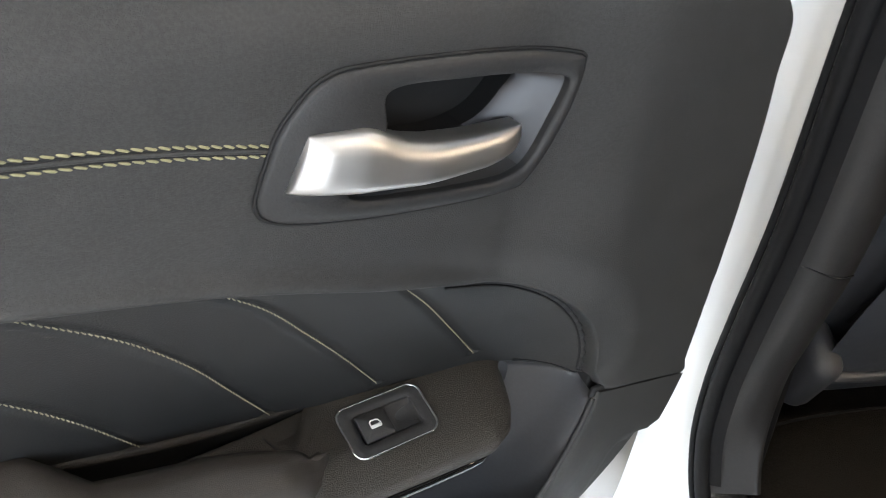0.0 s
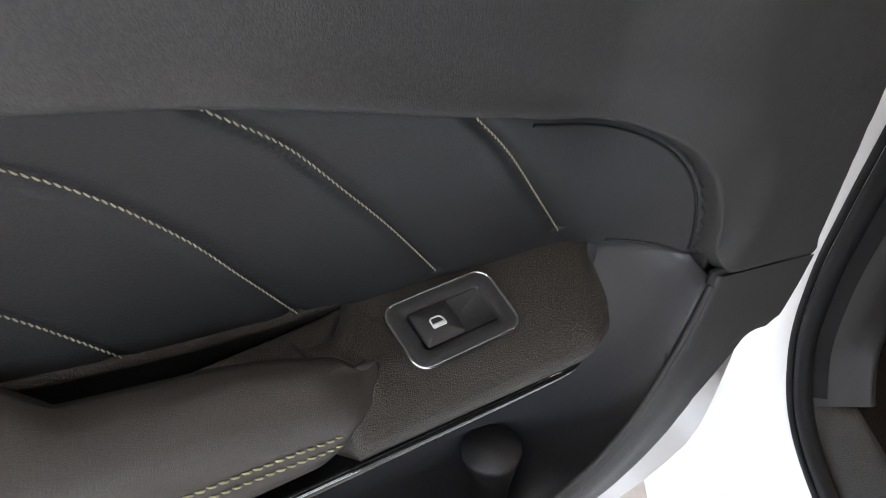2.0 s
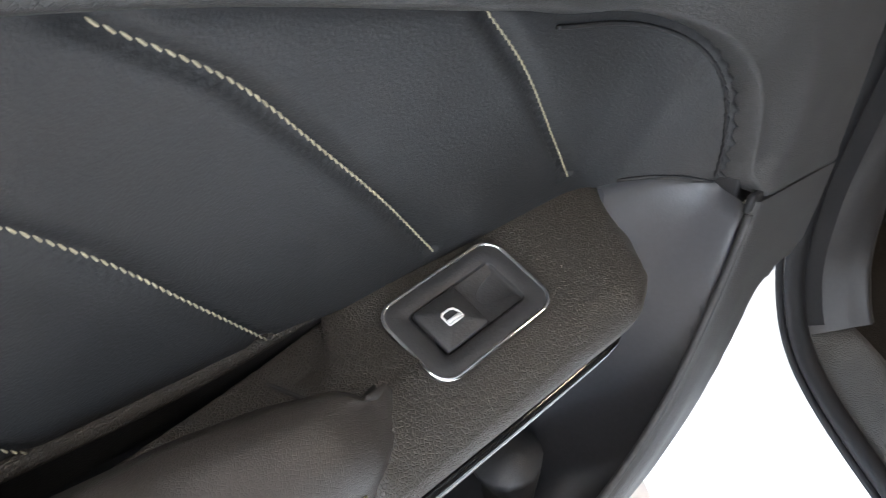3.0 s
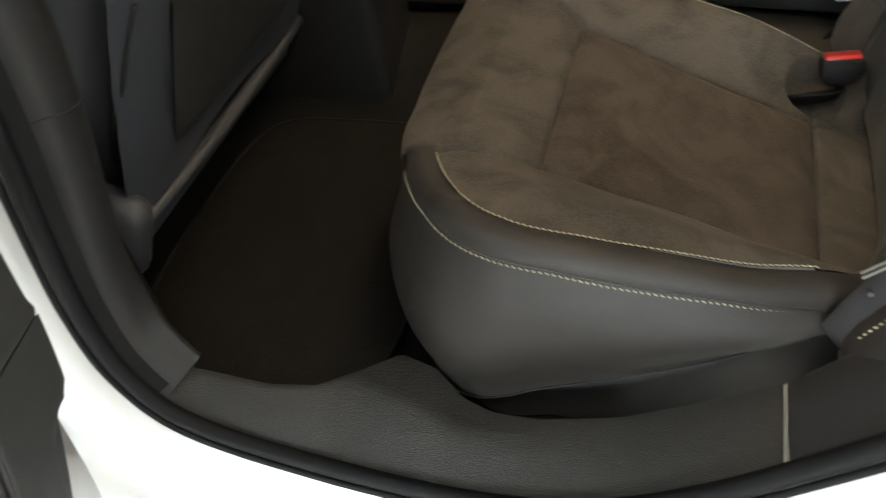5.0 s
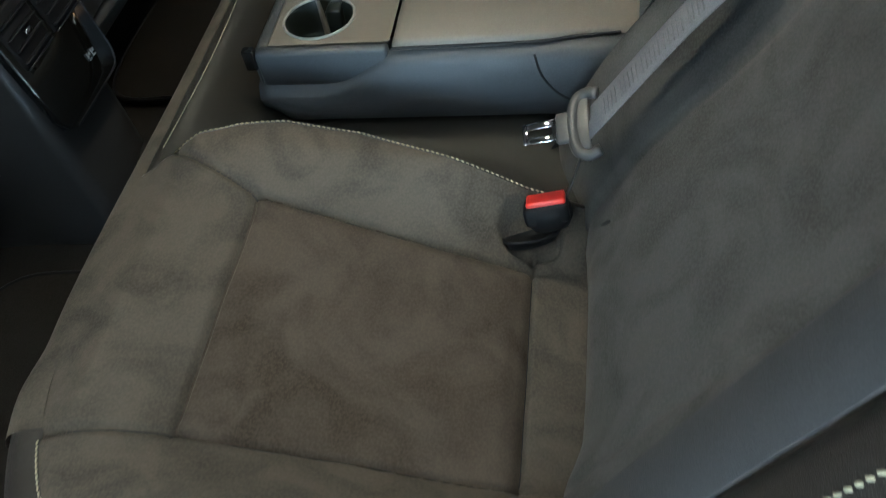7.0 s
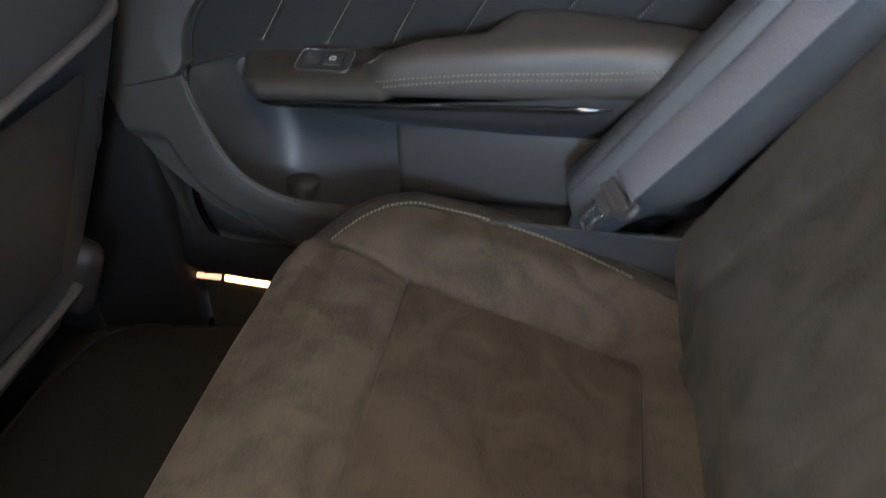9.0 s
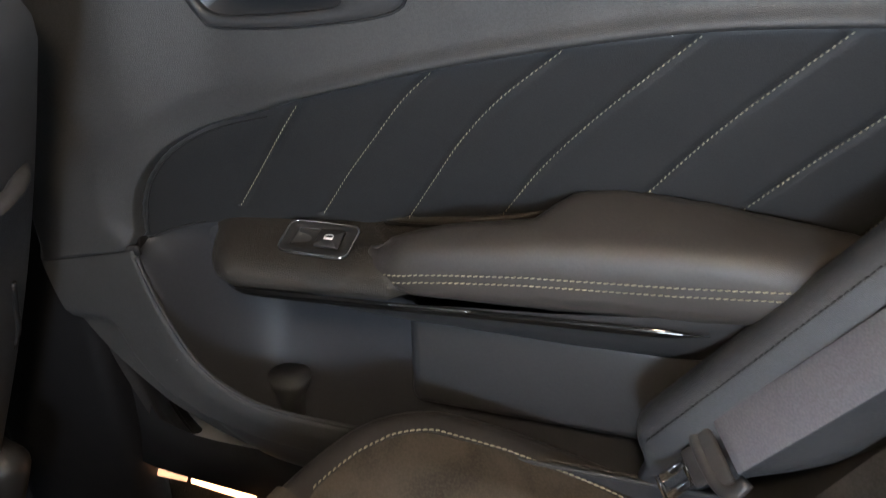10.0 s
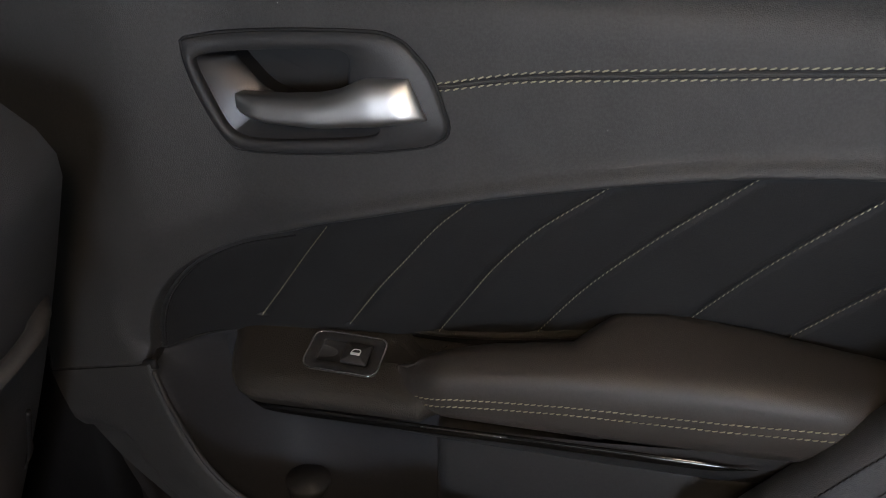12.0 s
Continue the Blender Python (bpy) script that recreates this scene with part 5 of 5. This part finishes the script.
def pane(name, corners, mat=TINTED):
    """A thin curved pane between four corners, with thickness."""
    a, b, c, d = (Vector(q) for q in corners)
    n = (b - a).cross(d - a).normalized()
    V, F = [], []
    for off in (0.0, 0.004):
        v, f = sheet(lambda u, w: tuple(a.lerp(b, u).lerp(d.lerp(c, u), w) + n * (off + 0.03 * math.sin(math.pi * w))), 6, 6)
        F += [tuple(i + len(V) for i in q) for q in f]
        V += v
    return part(name, (V, F), mat, shell)


for s in (-1, 1):
    pane("side_window", [(x, s * y, z) for x, y, z in ((-1.50, 0.80, 1.10), (-0.26, 0.79, 1.13), (-0.18, 0.66, 1.42), (-1.15, 0.66, 1.38))])
pane("side_window", [(-0.20, 0.79, 1.15), (0.80, 0.78, 1.15), (0.90, 0.68, 1.36), (-0.15, 0.66, 1.43)])
pane("windscreen", [(-1.95, -0.74, 1.03), (-1.95, 0.74, 1.03), (-1.30, 0.60, 1.43), (-1.30, -0.60, 1.43)])
pane("rear_window", [(1.55, -0.70, 1.08), (1.55, 0.70, 1.08), (0.98, 0.58, 1.43), (0.98, -0.58, 1.43)], CLEARER)

# ---- front seats ----
for s in (-1, 1):
    fs = thing("front_seat", "dark leather front seat seen from behind", "car seat", "front seats")
    yc, hw = 0.385, 0.270

    def back(u, v, off=0.0):
        z = 0.50 + 0.545 * v
        x = -0.375 + 0.231 * v - 0.05 * max(0.0, v - 0.9) ** 2 / 0.01 + off
        w = yc + hw * (2 * u - 1) * (0.96 + 0.08 * math.sin(math.pi * v))
        e = abs(2 * u - 1)
        x -= 0.012 * max(0, e - 0.72) ** 2 / 0.0784
        x -= 0.012 * math.cos(math.pi * min(1, e / 0.72) / 2) ** 2
        return x, w, z
    part("back_shell", side_of(sheet(back, 40, 30), s), FRONT_LEATHER, fs, "dark leather seat back")
    V = []
    def section(x, z, k=1.0):
        return [(x - 0.13 + 0.125 * k * abs(ca) ** 0.6 * (1 if ca > 0 else -1), yc + (hw + 0.012) * k * abs(sa) ** 0.62 * (1 if sa > 0 else -1), z) for ca, sa in ((math.cos(a), math.sin(a)) for a in np.linspace(0, 2 * math.pi, 40, endpoint=False))]
    part("seat_body", side_of(loft([section(-0.388, 0.50), section(-0.30, 0.70), section(-0.25, 0.82), section(-0.196, 0.94), section(-0.170, 1.00, 0.99), section(-0.166, 1.03, 0.95), section(-0.170, 1.05, 0.86), section(-0.178, 1.06, 0.7)]), s), FRONT_LEATHER, fs)
    part("cushion_box", side_of(rounded_box((-0.98, yc - 0.25, 0.42), (-0.40, yc + 0.25, 0.60), 0.04), s), FRONT_LEATHER, fs)
    part("lower_edge", side_of(tube([(-0.385, w, 0.492 - 0.012 * math.cos((w - yc) / hw * 1.4)) for w in np.linspace(yc - hw * .95, yc + hw * .95, 20)], 0.012, (0, 0, 1), 10, 0.8), s), GREYPL, fs, "grey plastic lower edge")
    part("side_seam", side_of(tube(spline([(-0.2585, 0.634, 0.781), (-0.278, 0.645, 0.742), (-0.2955, 0.653, 0.705), (-0.340, 0.645, 0.645), (-0.387, 0.6245, 0.578)], 30), 0.0026, (1, 0, 0), 8), s), SEAM_SHADE, fs)
    part("pocket", side_of(sheet(lambda u, v: tuple(np.array(back(0.16 + 0.68 * u, 0.12 + 0.5 * v)) + np.array([0.006 + 0.01 * math.sin(math.pi * u), 0, 0])), 20, 12), s), VINYL, fs)
    # far cover in darker plastic: the shade it stands in is in the colour
    part("hinge_cap", side_of(turned(rounded_box((-0.058, -0.024, -0.066), (0.054, 0.024, 0.064), 0.023, 4), pose(-0.415, 0.653, 0.500, 0, 25, 0)), s), GREYPL if s < 0 else PILLAR, fs, "grey moulded hinge cover")
    # dark plate laid on the cover imitates a shaded cut-out
    part("cutout_shade", side_of(turned(rounded_box((-0.034, -0.006, -0.040), (0.022, 0.006, 0.030), 0.005, 3), pose(-0.432, 0.673, 0.478, 0, 25, 0)), s), RUBBER, fs, "dark plate in place of the shaded cut-out of the hinge cover")
    part("back_trim", side_of(tube([(back((w - yc) / hw / 2 + 0.5, 0.715)[0] + 0.010 - 0.02 * max(0.0, (w - 0.60) / 0.05) ** 2, w, 0.8775 + 0.12 * (w - 0.54)) for w in np.linspace(0.16, 0.642, 30)], 0.008, (0, 0, 1), 10, 0.7), s), GREYPL, fs, "grey plastic trim edge across the seat back")
    p = np.array(section(-0.1695, 1.003, 0.99))[1:11]
    part("stitching", side_of(threads(spline(p, 60), (0.7, 0.7, 0.2), 0.006, 0.001, 0.002), s), PALE, fs)

# ---- console ----
con = thing("centre_console", "black rear console with air vents and socket", "console")
part("housing", rounded_box((-0.75, -0.146, 0.30), (-0.250, 0.016, 0.76), 0.02), PILLAR, con)
face_m = axes((-0.236, -0.062, 0.638), (0.0, 1.0, 0.0), (-0.12, 0, 1.0))
EDGE = [(-0.086, 0.105), (-0.086, -0.070), (-0.080, -0.086), (-0.066, -0.094), (0.050, -0.094), (0.068, -0.089), (0.077, -0.074), (0.080, -0.050), (0.084, 0.105)]
part("face_plate", turned(loft([[(x * f, y, z * f) for x, z in EDGE] for y, f in ((0.008, 1.0), (-0.003, 1.0), (-0.006, 0.975))]), face_m), GLOSS, con, "gloss black rear console face")
for k in (-1, 1):
    v = part("air_vent", turned(rounded_box((0.040 * k - 0.036, -0.010, 0.003), (0.040 * k + 0.036, -0.004, 0.075), 0.004, 2), face_m), RUBBER, con, "black air vent with slats")
    for q in range(4):
        part("slat", turned(rounded_box((0.040 * k - 0.032, -0.015, 0.011 + q * 0.016), (0.040 * k + 0.032, -0.009, 0.014 + q * 0.016), 0.001, 1), face_m), RUBBER, v)
    part("vent_trim", turned(rounded_box((0.040 * k - 0.034, -0.012, 0.0035), (0.040 * k + 0.034, -0.010, 0.0055), 0.0006, 1), face_m), SATIN, v)
    part("vent_tab", turned(rounded_box((0.040 * k - 0.006, -0.019, 0.034), (0.040 * k + 0.006, -0.013, 0.041), 0.001, 1), face_m), SATIN if k > 0 else CHROME, v)
part("seat_heater_symbol", turned(both(*[rounded_box((x0, -0.0074, z0), (x1, -0.0062, z1), 0.0003, 1) for k in (0, 0.011) for x0, x1, z0, z1 in ((0.026 + k, 0.033 + k, -0.058, -0.056), (0.026 + k, 0.028 + k, -0.055, -0.047), (0.030 + k, 0.0312 + k, -0.053, -0.048), (0.0325 + k, 0.0337 + k, -0.053, -0.048))]), face_m), GREYPRINT, con)
part("edge_trim", tube(spline([tuple(face_m @ Vector((x * 0.985, -0.0062, z * 0.985))) for x, z in EDGE[3:8]] + [tuple(face_m @ Vector((0.0815, -0.0062, 0.0)))], 40), 0.0016, (-1, 0, 0), 8), SATIN, con)

# glowing strip added for the warm light that falls on the far sill plate
lamp = thing("sill_glow", "glowing strip in place of warm light on the far sill plate", "lamp")
def glow_face(x0, x1):
    """A slim strip along the inner edge of the far sill plate."""
    path = []
    for x in np.linspace(x0, x1, 10):
        y = table(x, (-0.34, 0.785), (-0.24, 0.776), (-0.16, 0.757), (-0.112, 0.742)) - 0.006
        path.append((x, y, 0.408 - (y - 0.776) * 0.5))
    return tube(path, 0.0045, (0, -1, 0.6), 8, 0.5)


part("glow_face", glow_face(-0.238, -0.142), material("warm_glow", (1.0, 0.50, 0.22), emit=1.7), lamp)
part("glow_end", glow_face(-0.300, -0.246), material("dim_glow", (0.9, 0.45, 0.25), emit=0.3), lamp)

# dome lamp of the rear cabin, switched on
dome = thing("dome_lamp", "lit warm dome lamp in the roof lining", "lamp")
part("frame", rounded_box((0.20, -0.11, 1.450), (0.34, 0.11, 1.520), 0.012, 3), GREYPL, dome)
part("glow_face", rounded_box((0.22, -0.09, 1.444), (0.32, 0.09, 1.453), 0.003, 2), material("dome_lens", (1.0, 0.80, 0.58), emit=DOME_POWER), dome)

# outer skin
skin = thing("car_skin", "white painted roof, front doors and quarter panels", "car body", "", "structure")
part("roof_skin", [[[(x, y, z + 0.03) for x, y, z in g[0]], g[1]] for g in (roof_strip(-1.32, 1.05, -0.66, 0.66),)][0], PAINT, skin)
for s in (-1, 1):
    part("front_door", side_of(sheet(lambda u, v: (-1.62 + 1.22 * u, 0.88 + 0.05 * math.sin(math.pi * v) ** 0.7, 0.24 + 0.86 * v), 12, 16), s), PAINT, skin)
    part("quarter_panel", side_of(sheet(lambda u, v: (0.98 + 0.75 * u, 0.90 - 0.10 * u ** 2 + 0.03 * math.sin(math.pi * v), 0.30 + 0.78 * v), 10, 12), s), PAINT, skin)
    part("fender", side_of(sheet(lambda u, v: (-2.6 + 0.97 * u, 0.88 - 0.12 * (1 - u) ** 2, 0.45 + 0.57 * v), 10, 10), s), PAINT, skin)
part("bonnet", sheet(lambda u, v: (-2.6 + 0.95 * u, -0.80 + 1.6 * v, 0.92 + 0.12 * u - 0.08 * (2 * v - 1) ** 2), 10, 12), PAINT, skin)
part("boot_lid", sheet(lambda u, v: (1.02 + 0.70 * u, -0.80 + 1.6 * v, 1.10 - 0.03 * u - 0.05 * (2 * v - 1) ** 2), 10, 12), PAINT, skin)
